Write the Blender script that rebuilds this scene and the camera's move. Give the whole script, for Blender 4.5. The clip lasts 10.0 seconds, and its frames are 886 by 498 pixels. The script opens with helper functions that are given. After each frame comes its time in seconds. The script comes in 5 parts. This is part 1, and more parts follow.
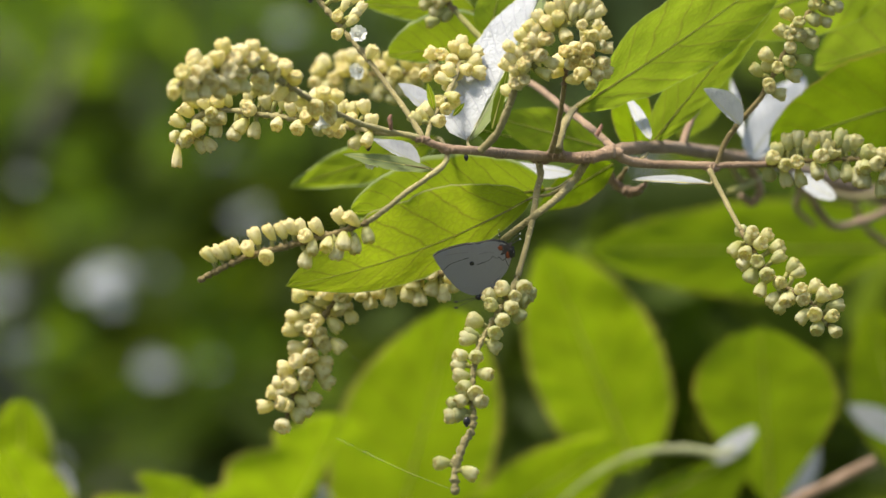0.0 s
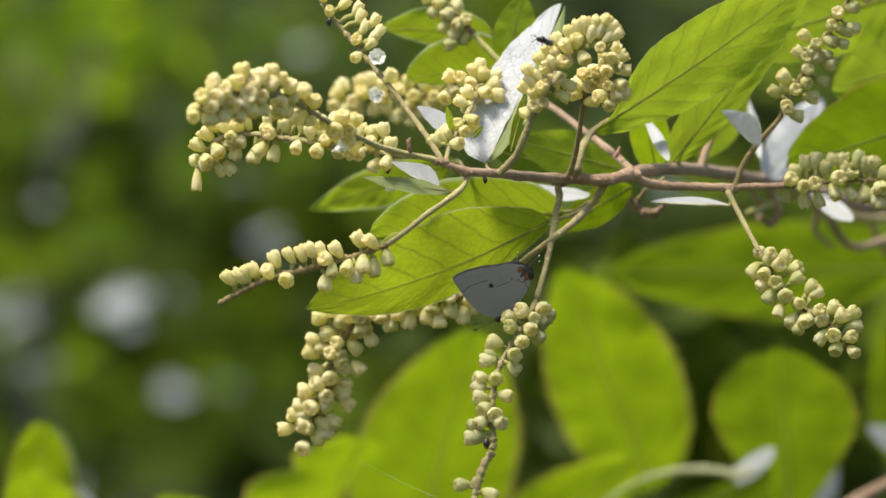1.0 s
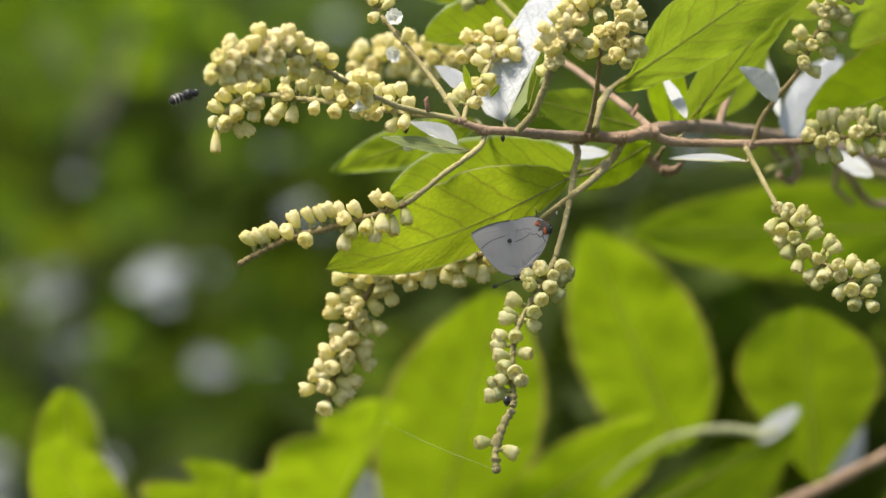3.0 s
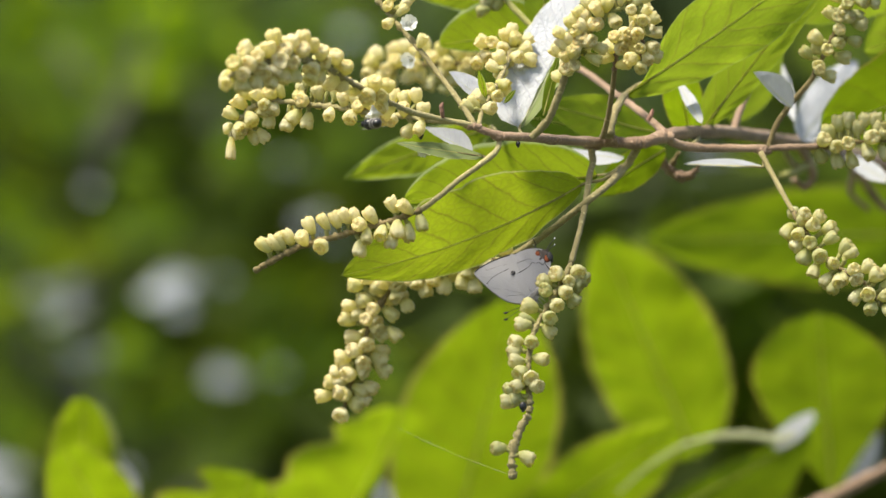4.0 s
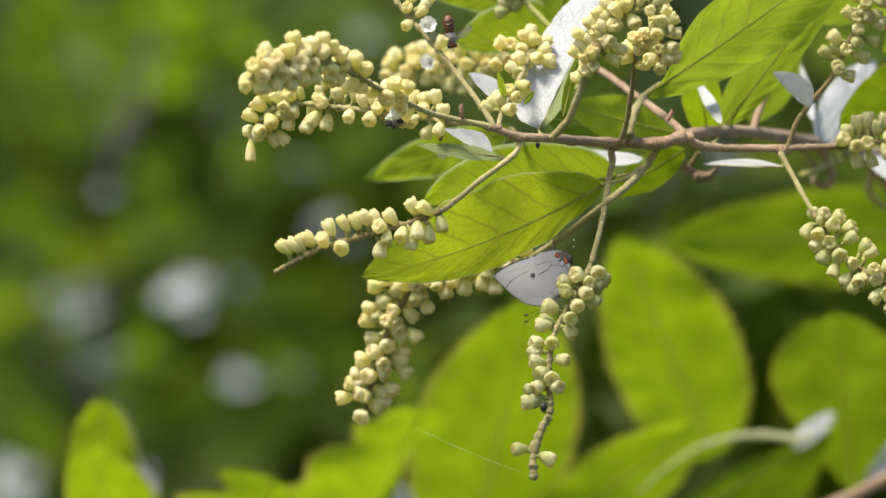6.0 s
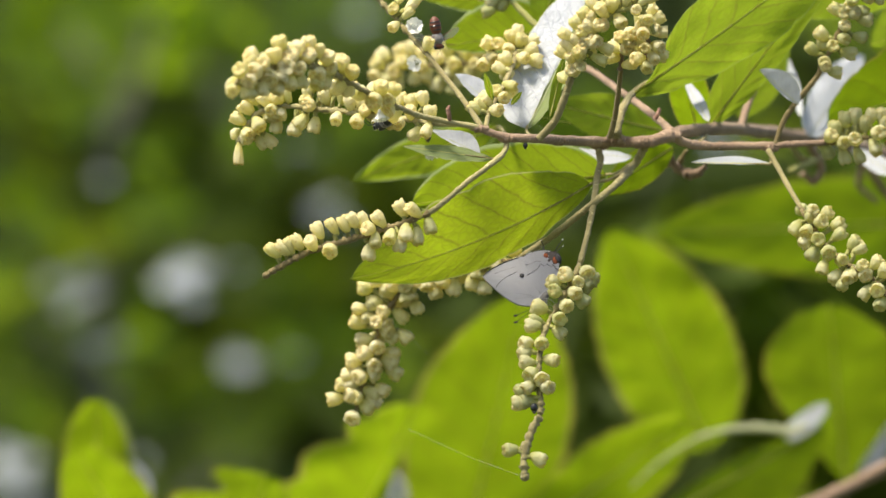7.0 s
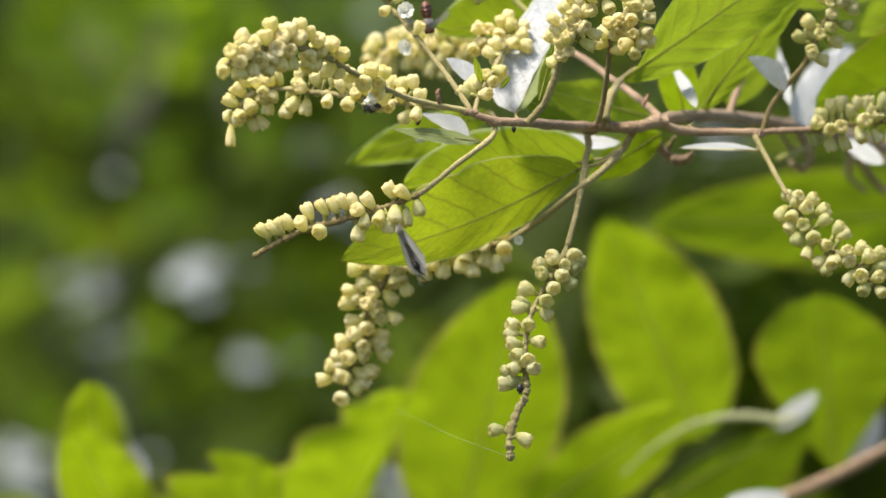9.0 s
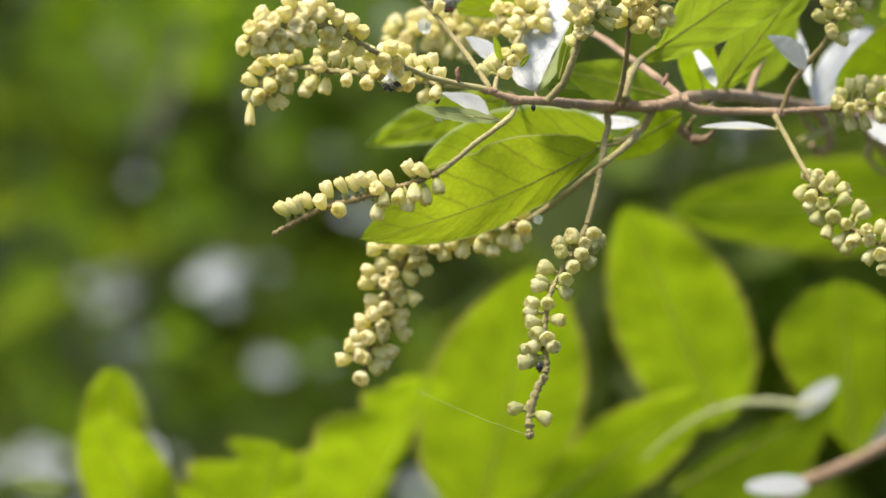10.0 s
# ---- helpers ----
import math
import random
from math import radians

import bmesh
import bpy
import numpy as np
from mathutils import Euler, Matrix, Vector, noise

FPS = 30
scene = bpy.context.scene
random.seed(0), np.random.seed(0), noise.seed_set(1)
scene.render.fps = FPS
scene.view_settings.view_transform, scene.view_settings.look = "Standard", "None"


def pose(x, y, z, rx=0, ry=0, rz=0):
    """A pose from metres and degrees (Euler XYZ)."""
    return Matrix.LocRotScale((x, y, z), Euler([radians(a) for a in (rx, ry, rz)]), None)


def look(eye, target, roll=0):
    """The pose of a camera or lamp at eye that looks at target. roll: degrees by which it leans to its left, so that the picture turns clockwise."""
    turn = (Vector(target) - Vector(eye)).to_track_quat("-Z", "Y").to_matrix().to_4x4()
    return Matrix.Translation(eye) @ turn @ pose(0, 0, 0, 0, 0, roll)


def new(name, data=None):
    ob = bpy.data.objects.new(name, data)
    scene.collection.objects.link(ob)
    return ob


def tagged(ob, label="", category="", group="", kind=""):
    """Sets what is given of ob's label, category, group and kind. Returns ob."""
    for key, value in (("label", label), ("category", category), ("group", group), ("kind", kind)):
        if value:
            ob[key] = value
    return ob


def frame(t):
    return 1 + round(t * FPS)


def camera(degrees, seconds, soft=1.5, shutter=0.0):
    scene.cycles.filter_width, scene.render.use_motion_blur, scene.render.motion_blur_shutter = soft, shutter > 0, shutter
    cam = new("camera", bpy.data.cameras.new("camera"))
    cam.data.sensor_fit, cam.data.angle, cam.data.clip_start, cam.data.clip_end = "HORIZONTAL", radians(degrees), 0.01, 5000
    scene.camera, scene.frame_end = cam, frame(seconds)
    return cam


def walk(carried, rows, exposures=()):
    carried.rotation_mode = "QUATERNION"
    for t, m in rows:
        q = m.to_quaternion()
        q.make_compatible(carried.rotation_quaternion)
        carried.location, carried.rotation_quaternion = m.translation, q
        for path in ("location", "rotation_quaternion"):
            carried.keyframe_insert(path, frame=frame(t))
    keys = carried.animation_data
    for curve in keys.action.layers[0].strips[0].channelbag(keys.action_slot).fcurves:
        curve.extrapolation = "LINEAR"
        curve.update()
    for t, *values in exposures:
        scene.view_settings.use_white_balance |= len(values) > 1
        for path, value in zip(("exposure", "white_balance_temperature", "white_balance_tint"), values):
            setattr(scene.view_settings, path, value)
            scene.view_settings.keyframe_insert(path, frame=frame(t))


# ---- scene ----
import functools

# ---------------------------------------------------------------- camera and walk
ORIGIN = Vector((0.0, 0.0, 1.5))
cam = camera(7.0, 10.0, soft=1.5, shutter=0.35)
cam.data.dof.use_dof = True
cam.data.dof.focus_distance = 1.80
cam.data.dof.aperture_fstop = 15.0
walk(cam, [
    (0.0, pose(-0.00003, -1.79969, 1.50008, 89.998, -0.018, -0.001)),
    (0.5, pose(0.00009, -1.80088, 1.49756, 90.126, -0.068, 0.076)),
    (1.0, pose(-0.00066, -1.80480, 1.50060, 90.159, 0.185, 0.132)),
    (1.5, pose(0.00142, -1.81197, 1.50149, 90.164, 0.408, 0.288)),
    (2.0, pose(0.00025, -1.81081, 1.49866, 90.145, 0.491, 0.345)),
    (2.5, pose(0.00128, -1.80973, 1.49987, 89.961, 0.902, 0.357)),
    (3.0, pose(0.00553, -1.80964, 1.49495, 90.013, 0.763, 0.480)),
    (3.2, pose(0.00517, -1.80945, 1.49411, 90.046, 0.945, 0.542)),
    (4.3, pose(0.00451, -1.80837, 1.49218, 90.121, 0.965, 0.574)),
    (4.5, pose(0.00515, -1.80836, 1.49101, 90.083, 0.975, 0.583)),
    (5.0, pose(0.00337, -1.80463, 1.48970, 90.139, 1.355, 0.570)),
    (5.5, pose(0.00084, -1.80894, 1.49195, 90.135, 1.128, 0.612)),
    (7.0, pose(0.00663, -1.81028, 1.50111, 89.888, 1.832, 0.703)),
    (7.5, pose(0.00165, -1.81670, 1.51089, 89.692, 2.256, 0.567)),
    (8.0, pose(0.00552, -1.82331, 1.50170, 89.798, 2.161, 0.710)),
    (8.5, pose(0.01024, -1.82394, 1.49755, 89.898, 1.759, 0.844)),
    (9.0, pose(0.01541, -1.82950, 1.49325, 89.992, 1.326, 0.889)),
    (9.5, pose(0.01388, -1.83015, 1.49091, 90.001, 1.525, 0.914)),
    (10.0, pose(0.01611, -1.82860, 1.48275, 90.157, 1.318, 1.073)),
], exposures=[(0.0, 0.92, 7100, 8), (2.5, 0.92, 7100, 8), (3.1, 1.0, 7100, 8), (4.5, 1.02, 7100, 8), (9.4, 1.06, 7100, 8), (10.0, 1.17, 7100, 8)])

# ---------------------------------------------------------------- light
world = bpy.data.worlds.new("sky")
scene.world = world
world.use_nodes = True
sky = world.node_tree.nodes.new("ShaderNodeTexSky")
sky.sky_type = "NISHITA"
sky.sun_disc = False
sky.sun_elevation, sky.sun_rotation = radians(68), radians(-118)
sky.air_density, sky.dust_density = 1.0, 3.0
world.node_tree.links.new(sky.outputs[0], world.node_tree.nodes["Background"].inputs[0])
world.node_tree.nodes["Background"].inputs[1].default_value = 0.12
sun = new("sun", bpy.data.lights.new("sun", "SUN"))
sun.data.energy, sun.data.angle, sun.data.color = 3.4, radians(14), (1.0, 0.95, 0.86)
sun.matrix_world = look((-1.7, -0.9, 6.2), (0, 0, 1.5))


# ---------------------------------------------------------------- materials
class Nodes:
    """Short writing of a node tree."""

    def __init__(self, name):
        self.mat = bpy.data.materials.new(name)
        self.mat.use_nodes = True
        self.tree = self.mat.node_tree
        self.tree.nodes.clear()
        self.out = self.tree.nodes.new("ShaderNodeOutputMaterial")

    def put(self, value, socket):
        if isinstance(value, bpy.types.NodeSocket):
            self.tree.links.new(value, socket)
        elif value is not None:
            if isinstance(value, tuple) and len(value) == 3 and socket.type == "RGBA":
                value = (*value, 1.0)
            socket.default_value = value

    def node(self, kind, out=0, props=(), **ins):
        n = self.tree.nodes.new(kind)
        for key, value in props:
            if key == "operation":
                n.operation = value
            elif key == "blend_type":
                n.blend_type = value
            elif key == "feature":
                n.feature = value
        for key, value in ins.items():
            self.put(value, n.inputs[int(key[1:])] if key[0] == "i" and key[1:].isdigit() else n.inputs[key.replace("_", " ")])
        return n.outputs[out]

    def math(self, op, a, b=0.0, c=0.0):
        return self.node("ShaderNodeMath", props=[("operation", op)], i0=a, i1=b, i2=c)

    def noise(self, scale, detail=3.0, vec=None, rough=0.5):
        return self.node("ShaderNodeTexNoise", Scale=scale, Detail=detail, Vector=vec, Roughness=rough)

    def object_space(self):
        return self.node("ShaderNodeTexCoord", 3)

    def random(self):
        return self.node("ShaderNodeObjectInfo", 5)

    def ramp(self, fac, stops):
        n = self.tree.nodes.new("ShaderNodeValToRGB")
        while len(n.color_ramp.elements) < len(stops):
            n.color_ramp.elements.new(0.5)
        for e, (at, colour) in zip(n.color_ramp.elements, stops):
            e.position, e.color = at, (*colour, 1.0)
        self.put(fac, n.inputs[0])
        return n.outputs[0]

    def blend(self, fac, a, b, kind="MIX"):
        n = self.tree.nodes.new("ShaderNodeMix")
        n.data_type, n.blend_type = "RGBA", kind
        self.put(fac, n.inputs[0])
        self.put(a, n.inputs[6])
        self.put(b, n.inputs[7])
        return n.outputs[2]

    def bump(self, height, strength, distance):
        return self.node("ShaderNodeBump", Height=height, Strength=strength, Distance=distance)

    def skin(self, colour, rough=0.6, normal=None, metal=0.0, sheen=0.0, spec=0.5):
        n = self.tree.nodes.new("ShaderNodeBsdfPrincipled")
        for key, value in (("Base Color", colour), ("Roughness", rough), ("Normal", normal), ("Metallic", metal),
                           ("Sheen Weight", sheen), ("Specular IOR Level", spec)):
            self.put(value, n.inputs[key])
        return n.outputs[0]

    def through_light(self, colour, normal=None):
        return self.node("ShaderNodeBsdfTranslucent", Color=colour, Normal=normal)

    def mixed(self, fac, a, b):
        return self.node("ShaderNodeMixShader", i0=fac, i1=a, i2=b)

    def done(self, shader):
        self.put(shader, self.out.inputs[0])
        return self.mat


def leaf_material(name, face, glow, share, vein, veins=8.0, blotch=0.25, rough=0.6, fine=1.0, relief=0.3, wrinkle=0.0, shade=(0.5, 0.38), rim_tint=(0.50, 0.52, 0.32), rim_at=0.480):
    """A leaf blade: u runs from base to tip, v from edge (0) over the midrib (0.5) to the other edge."""
    k = Nodes(name)
    uv = k.node("ShaderNodeTexCoord", 2)
    xyz = k.tree.nodes.new("ShaderNodeSeparateXYZ")
    k.put(uv, xyz.inputs[0])
    u, v = xyz.outputs[0], xyz.outputs[1]
    side = k.math("ABSOLUTE", k.math("SUBTRACT", v, 0.5))
    wob = k.math("MULTIPLY", k.math("SUBTRACT", k.noise(4.0, 3.0, uv), 0.5), 0.085)
    lane = k.math("ADD", k.math("MULTIPLY", k.math("SUBTRACT", k.math("ADD", u, wob), k.math("MULTIPLY", side, 0.42)), veins), 8.0)
    away = k.math("ABSOLUTE", k.math("SUBTRACT", k.math("FRACT", lane), 0.5))
    line = k.math("SUBTRACT", 1.0, k.math("MULTIPLY", away, 13.0))
    line = k.math("MAXIMUM", line, 0.0)
    mid = k.math("MAXIMUM", k.math("SUBTRACT", 1.0, k.math("MULTIPLY", side, 34.0)), 0.0)
    cells = k.node("ShaderNodeTexVoronoi", props=[("feature", "DISTANCE_TO_EDGE")], Scale=17.0, Vector=k.node("ShaderNodeVectorMath", props=[("operation", "MULTIPLY")], i0=k.blend(0.08, uv, k.node("ShaderNodeTexNoise", 1, Scale=9.0, Vector=uv)), i1=(2.3, 1.0, 1.0)))
    net = k.math("MAXIMUM", k.math("SUBTRACT", 1.0, k.math("MULTIPLY", cells, 5.5)), 0.0)
    netted = k.math("MINIMUM", k.math("ADD", k.math("MULTIPLY", line, 0.95), k.math("MULTIPLY", net, 0.16 * fine)), 1.0)
    ribs = k.math("MINIMUM", k.math("ADD", netted, mid), 1.0)
    big = k.noise(3.5, 4.0, uv)
    grain = k.noise(60.0, 3.0, uv)
    patch = k.math("ADD", k.math("MULTIPLY", k.math("SUBTRACT", big, 0.5), 2.2 * blotch), k.math("MULTIPLY", k.math("SUBTRACT", grain, 0.5), 0.7 * blotch))
    patch = k.math("ADD", patch, k.math("MULTIPLY", k.math("SUBTRACT", k.random(), 0.5), 0.5 * blotch))
    bright = k.math("ADD", 1.0, patch)
    grey = k.tree.nodes.new("ShaderNodeCombineColor")
    for n in range(3):
        k.put(bright, grey.inputs[n])
    specks = k.math("GREATER_THAN", k.noise(22.0, 2.0, uv), 0.76)
    face_c = k.blend(1.0, k.blend(k.math("MULTIPLY", ribs, 0.8), face, vein), grey.outputs[0], "MULTIPLY")
    glow_c = k.blend(1.0, k.blend(k.math("MULTIPLY", netted, 0.75), glow, (glow[0] * shade[0], glow[1] * shade[1], glow[2])), grey.outputs[0], "MULTIPLY")
    glow_c = k.blend(k.math("MULTIPLY", specks, 0.35), glow_c, (0.12, 0.09, 0.02))
    rim = k.math("MINIMUM", k.math("MULTIPLY", k.math("MAXIMUM", k.math("SUBTRACT", side, rim_at), 0.0), 1.1 / (0.5 - rim_at)), 0.8)
    face_c, glow_c = k.blend(rim, face_c, rim_tint), k.blend(rim, glow_c, rim_tint)
    height = k.math("SUBTRACT", k.math("ADD", k.math("MULTIPLY", grain, 0.4), k.math("MULTIPLY", k.math("MINIMUM", cells, 0.35), 1.6)), k.math("MULTIPLY", ribs, 1.0))
    if wrinkle:
        height = k.math("ADD", height, k.math("MULTIPLY", k.noise(14.0, 4.0, uv, 0.6), 2.5 * wrinkle))
    normal = k.bump(height, relief, 0.0006)
    return k.done(k.mixed(share, k.skin(face_c, rough, normal, spec=0.22), k.through_light(glow_c, k.bump(height, 0.3 * relief, 0.0006))))


LEAF_NEAR = leaf_material("leaf_backlit_green", (0.10, 0.14, 0.016), (0.305, 0.400, 0.017), 0.65, (0.15, 0.15, 0.035), 8.0, fine=2.6, shade=(0.56, 0.44), relief=0.5, rim_tint=(0.40, 0.40, 0.20))
LEAF_FELT = leaf_material("leaf_green_with_felted_margin", (0.10, 0.15, 0.018), (0.30, 0.41, 0.018), 0.64, (0.13, 0.14, 0.03), 9.0, fine=1.5, rim_tint=(0.46, 0.54, 0.30), rim_at=0.445)
LEAF_UPPER = leaf_material("leaf_yellow_green", (0.085, 0.135, 0.02), (0.30, 0.42, 0.024), 0.64, (0.17, 0.18, 0.05), 8.0, fine=2.2, shade=(0.68, 0.54), relief=0.4, rim_tint=(0.26, 0.34, 0.10), rim_at=0.485)
# darker copy of the leaf colours; the shade is put into face and glow
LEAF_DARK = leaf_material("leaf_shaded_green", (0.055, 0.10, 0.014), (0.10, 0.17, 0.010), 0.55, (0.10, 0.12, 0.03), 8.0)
LEAF_BACK = leaf_material("leaf_bright_green", (0.08, 0.145, 0.012), (0.28, 0.408, 0.010), 0.62, (0.14, 0.18, 0.02), 7.0, blotch=0.4, shade=(0.75, 0.62), rim_tint=(0.34, 0.27, 0.08), rim_at=0.462)
LEAF_SILVER = leaf_material("leaf_silver_underside", (0.53, 0.555, 0.60), (0.44, 0.47, 0.50), 0.28, (0.49, 0.51, 0.55), 10.0, blotch=0.16, rough=0.8, relief=0.5, wrinkle=0.7)
# dimmer copy of the bright leaf; lesser light is put into its colours
LEAF_DEEP = leaf_material("leaf_dimmed_green", (0.075, 0.125, 0.014), (0.208, 0.312, 0.008), 0.6, (0.12, 0.15, 0.02), 7.0, blotch=0.4, shade=(0.8, 0.7), rim_tint=(0.34, 0.25, 0.06))
LEAF_GREY = leaf_material("leaf_grey_green", (0.25, 0.31, 0.12), (0.26, 0.33, 0.10), 0.4, (0.3, 0.33, 0.25), 10.0, blotch=0.15, rough=0.75)


def bud_material(name, pale, warm, green):
    k = Nodes(name)
    co = k.object_space()
    xyz = k.tree.nodes.new("ShaderNodeSeparateXYZ")
    k.put(co, xyz.inputs[0])
    up = k.math("MULTIPLY", xyz.outputs[2], 1000.0 / 5.0)
    mix = k.ramp(k.random(), [(0.0, pale), (0.55, warm), (1.0, green)])
    tint = k.ramp(up, [(0.0, (0.78, 0.80, 0.45)), (0.25, (0.90, 0.92, 0.72)), (0.7, (1.0, 1.0, 1.0)), (0.895, (1.0, 0.97, 0.84)), (0.96, (0.84, 0.67, 0.40))])
    body = k.blend(1.0, mix, tint, "MULTIPLY")
    turn = k.math("ARCTAN2", xyz.outputs[1], xyz.outputs[0])
    # creases between the five lobes: shade put into the colour as darker olive
    groove = k.math("POWER", k.math("MULTIPLY", k.math("ADD", k.math("COSINE", k.math("MULTIPLY", turn, 5.0)), 1.0), 0.5), 3.0)
    groove = k.math("MULTIPLY", groove, k.math("MINIMUM", k.math("MAXIMUM", up, 0.0), 1.0))
    body = k.blend(k.math("MULTIPLY", groove, 0.45), body, k.blend(1.0, body, (0.72, 0.70, 0.42), "MULTIPLY"))
    near = k.math("ADD", k.math("POWER", k.math("MULTIPLY", xyz.outputs[0], 1000.0), 2.0), k.math("POWER", k.math("MULTIPLY", xyz.outputs[1], 1000.0), 2.0))
    throat = k.math("MULTIPLY", k.math("LESS_THAN", near, 0.30), k.math("GREATER_THAN", up, 0.5))
    body = k.blend(k.math("MULTIPLY", throat, 0.5), body, (0.50, 0.37, 0.14))
    stain = k.math("MULTIPLY", k.math("MAXIMUM", k.math("SUBTRACT", k.noise(850.0, 3.0, co), 0.55), 0.0), 2.6)
    body = k.blend(k.math("MINIMUM", stain, 0.5), body, (0.55, 0.42, 0.14))
    fuzz = k.math("ADD", k.noise(3000.0, 3.0, co), k.math("MULTIPLY", k.noise(900.0, 3.0, co), 1.6))
    normal = k.bump(fuzz, 0.7, 0.0003)
    return k.done(k.mixed(0.50, k.skin(body, 0.7, normal, sheen=0.05, spec=0.35), k.through_light(k.blend(1.0, body, (1.0, 0.97, 0.66), "MULTIPLY"), normal)))


BUD_CREAM = bud_material("bud_cream_felt", (0.93, 0.890, 0.67), (0.90, 0.845, 0.55), (0.79, 0.775, 0.44))
BUD_GREEN = bud_material("bud_greenish_felt", (0.77, 0.755, 0.53), (0.72, 0.705, 0.43), (0.57, 0.595, 0.32))
BUD_TAN = bud_material("bud_tan_felt", (0.90, 0.86, 0.64), (0.88, 0.81, 0.55), (0.84, 0.79, 0.47))


def bark_material(name, a, b, rough=0.85, scale=420.0, sheen=0.12):
    k = Nodes(name)
    co = k.object_space()
    big, fine = k.noise(scale * 0.25, 4.0, co), k.noise(scale * 4.0, 3.0, co)
    colour = k.ramp(k.math("ADD", k.math("MULTIPLY", big, 0.7), k.math("MULTIPLY", fine, 0.3)), [(0.3, a), (0.7, b)])
    dots = k.math("GREATER_THAN", k.noise(scale * 2.2, 1.0, co), 0.68)
    colour = k.blend(k.math("MULTIPLY", dots, 0.45), colour, tuple(min(1.0, c * 1.8 + 0.05) for c in b))
    return k.done(k.skin(colour, rough, k.bump(k.math("ADD", fine, big), 0.6, 0.0006), sheen=sheen, spec=0.25))


BARK = bark_material("bark_pinkish_brown", (0.16, 0.103, 0.068), (0.36, 0.252, 0.172))
TWIG = bark_material("twig_olive_felt", (0.17, 0.143, 0.06), (0.335, 0.287, 0.135))
TWIG_PALE = bark_material("twig_pale_felt", (0.22, 0.19, 0.085), (0.42, 0.37, 0.18))
TWIG_GREEN = bark_material("twig_green_felt", (0.20, 0.20, 0.055), (0.36, 0.35, 0.12))
# dark twig felt; on a rachis it also paints the shade between buds
TWIG_DARK = bark_material("rachis_dark_shaded_felt", (0.13, 0.10, 0.04), (0.26, 0.20, 0.09))
RIB = Nodes("leaf_rib_felt")
_rib = RIB.ramp(RIB.noise(900.0, 3.0, RIB.object_space()), [(0.35, (0.56, 0.52, 0.15)), (0.65, (0.80, 0.74, 0.30))])
RIB = RIB.done(RIB.mixed(0.35, RIB.skin(_rib, 0.8, spec=0.2), RIB.through_light((0.92, 0.84, 0.30))))
BUD_RED = bark_material("side_bud_reddish", (0.17, 0.08, 0.055), (0.30, 0.17, 0.12))


def plain(name, colour, rough=0.6, metal=0.0, var=0.15, scale=2500.0, sheen=0.0, spec=0.5):
    k = Nodes(name)
    co = k.object_space()
    n = k.noise(scale, 3.0, co)
    c = k.blend(n, tuple(x * (1 - var) for x in colour), tuple(min(1.0, x * (1 + var)) for x in colour))
    return k.done(k.skin(c, rough, k.bump(n, 0.3, 0.0002), metal, sheen, spec))


PETAL = Nodes("petal_white")
PETAL = PETAL.done(PETAL.mixed(0.25, PETAL.skin(PETAL.blend(PETAL.noise(900.0, 3.0, PETAL.object_space()), (0.86, 0.86, 0.78), (0.92, 0.92, 0.88)), 0.6),
                               PETAL.through_light((0.8, 0.8, 0.7))))
WING = Nodes("wing_scales_pale_grey")
_co = WING.object_space()
_scales = WING.noise(5200.0, 3.0, _co)
_veil = WING.noise(300.0, 2.0, _co)
WING = WING.done(WING.mixed(0.36, WING.skin(WING.blend(_scales, WING.blend(_veil, (0.272, 0.268, 0.276), (0.336, 0.332, 0.346)), (0.430, 0.428, 0.448)), 0.5, WING.bump(_scales, 0.3, 0.0001), sheen=0.22, spec=0.42),
                            WING.through_light((0.40, 0.34, 0.22))))
WING_GREY = plain("wing_scales_grey_brown", (0.28, 0.26, 0.25), 0.75)
BLACK = plain("black_scales", (0.012, 0.011, 0.012), 0.6)
RED = plain("orange_red_scales", (0.26, 0.062, 0.018), 0.85, var=0.7)
SMOKE = plain("smoky_tail_scales", (0.06, 0.048, 0.042), 0.9, var=0.6)
FUR_GREY = plain("grey_fur", (0.17, 0.16, 0.15), 0.95, sheen=0.6)
WHITE = plain("white_scales", (0.8, 0.8, 0.8), 0.7)
SHELL = plain("shiny_black_shell", (0.012, 0.012, 0.014), 0.28)
SHELL_RED = plain("rusty_red_shell", (0.12, 0.034, 0.014), 0.5, var=0.5)
LENSWING = Nodes("insect_wing_film")
_clear = LENSWING.tree.nodes.new("ShaderNodeBsdfTransparent").outputs[0]
LENSWING = LENSWING.done(LENSWING.mixed(0.35, _clear, LENSWING.skin((0.35, 0.33, 0.3), 0.3)))
SILK = Nodes("spider_silk")
_clear = SILK.tree.nodes.new("ShaderNodeBsdfTransparent").outputs[0]
SILK = SILK.done(SILK.mixed(0.3, _clear, SILK.skin((0.8, 0.8, 0.8), 0.3)))


def far_leaf_material(name, face, glow, share=0.5, var=0.6, rough=0.45):
    k = Nodes(name)
    island = k.node("ShaderNodeNewGeometry", 8)
    grain = k.noise(40.0, 3.0, k.object_space())
    lum = k.math("ADD", 1.0 - var, k.math("MULTIPLY", island, 2.0 * var))
    lum = k.math("MULTIPLY", lum, k.math("ADD", 0.75, k.math("MULTIPLY", grain, 0.5)))
    grey = k.tree.nodes.new("ShaderNodeCombineColor")
    for n in range(3):
        k.put(lum, grey.inputs[n])
    return k.done(k.mixed(share, k.skin(k.blend(1.0, face, grey.outputs[0], "MULTIPLY"), 0.7, spec=0.15),
                          k.through_light(k.blend(1.0, glow, grey.outputs[0], "MULTIPLY"))))


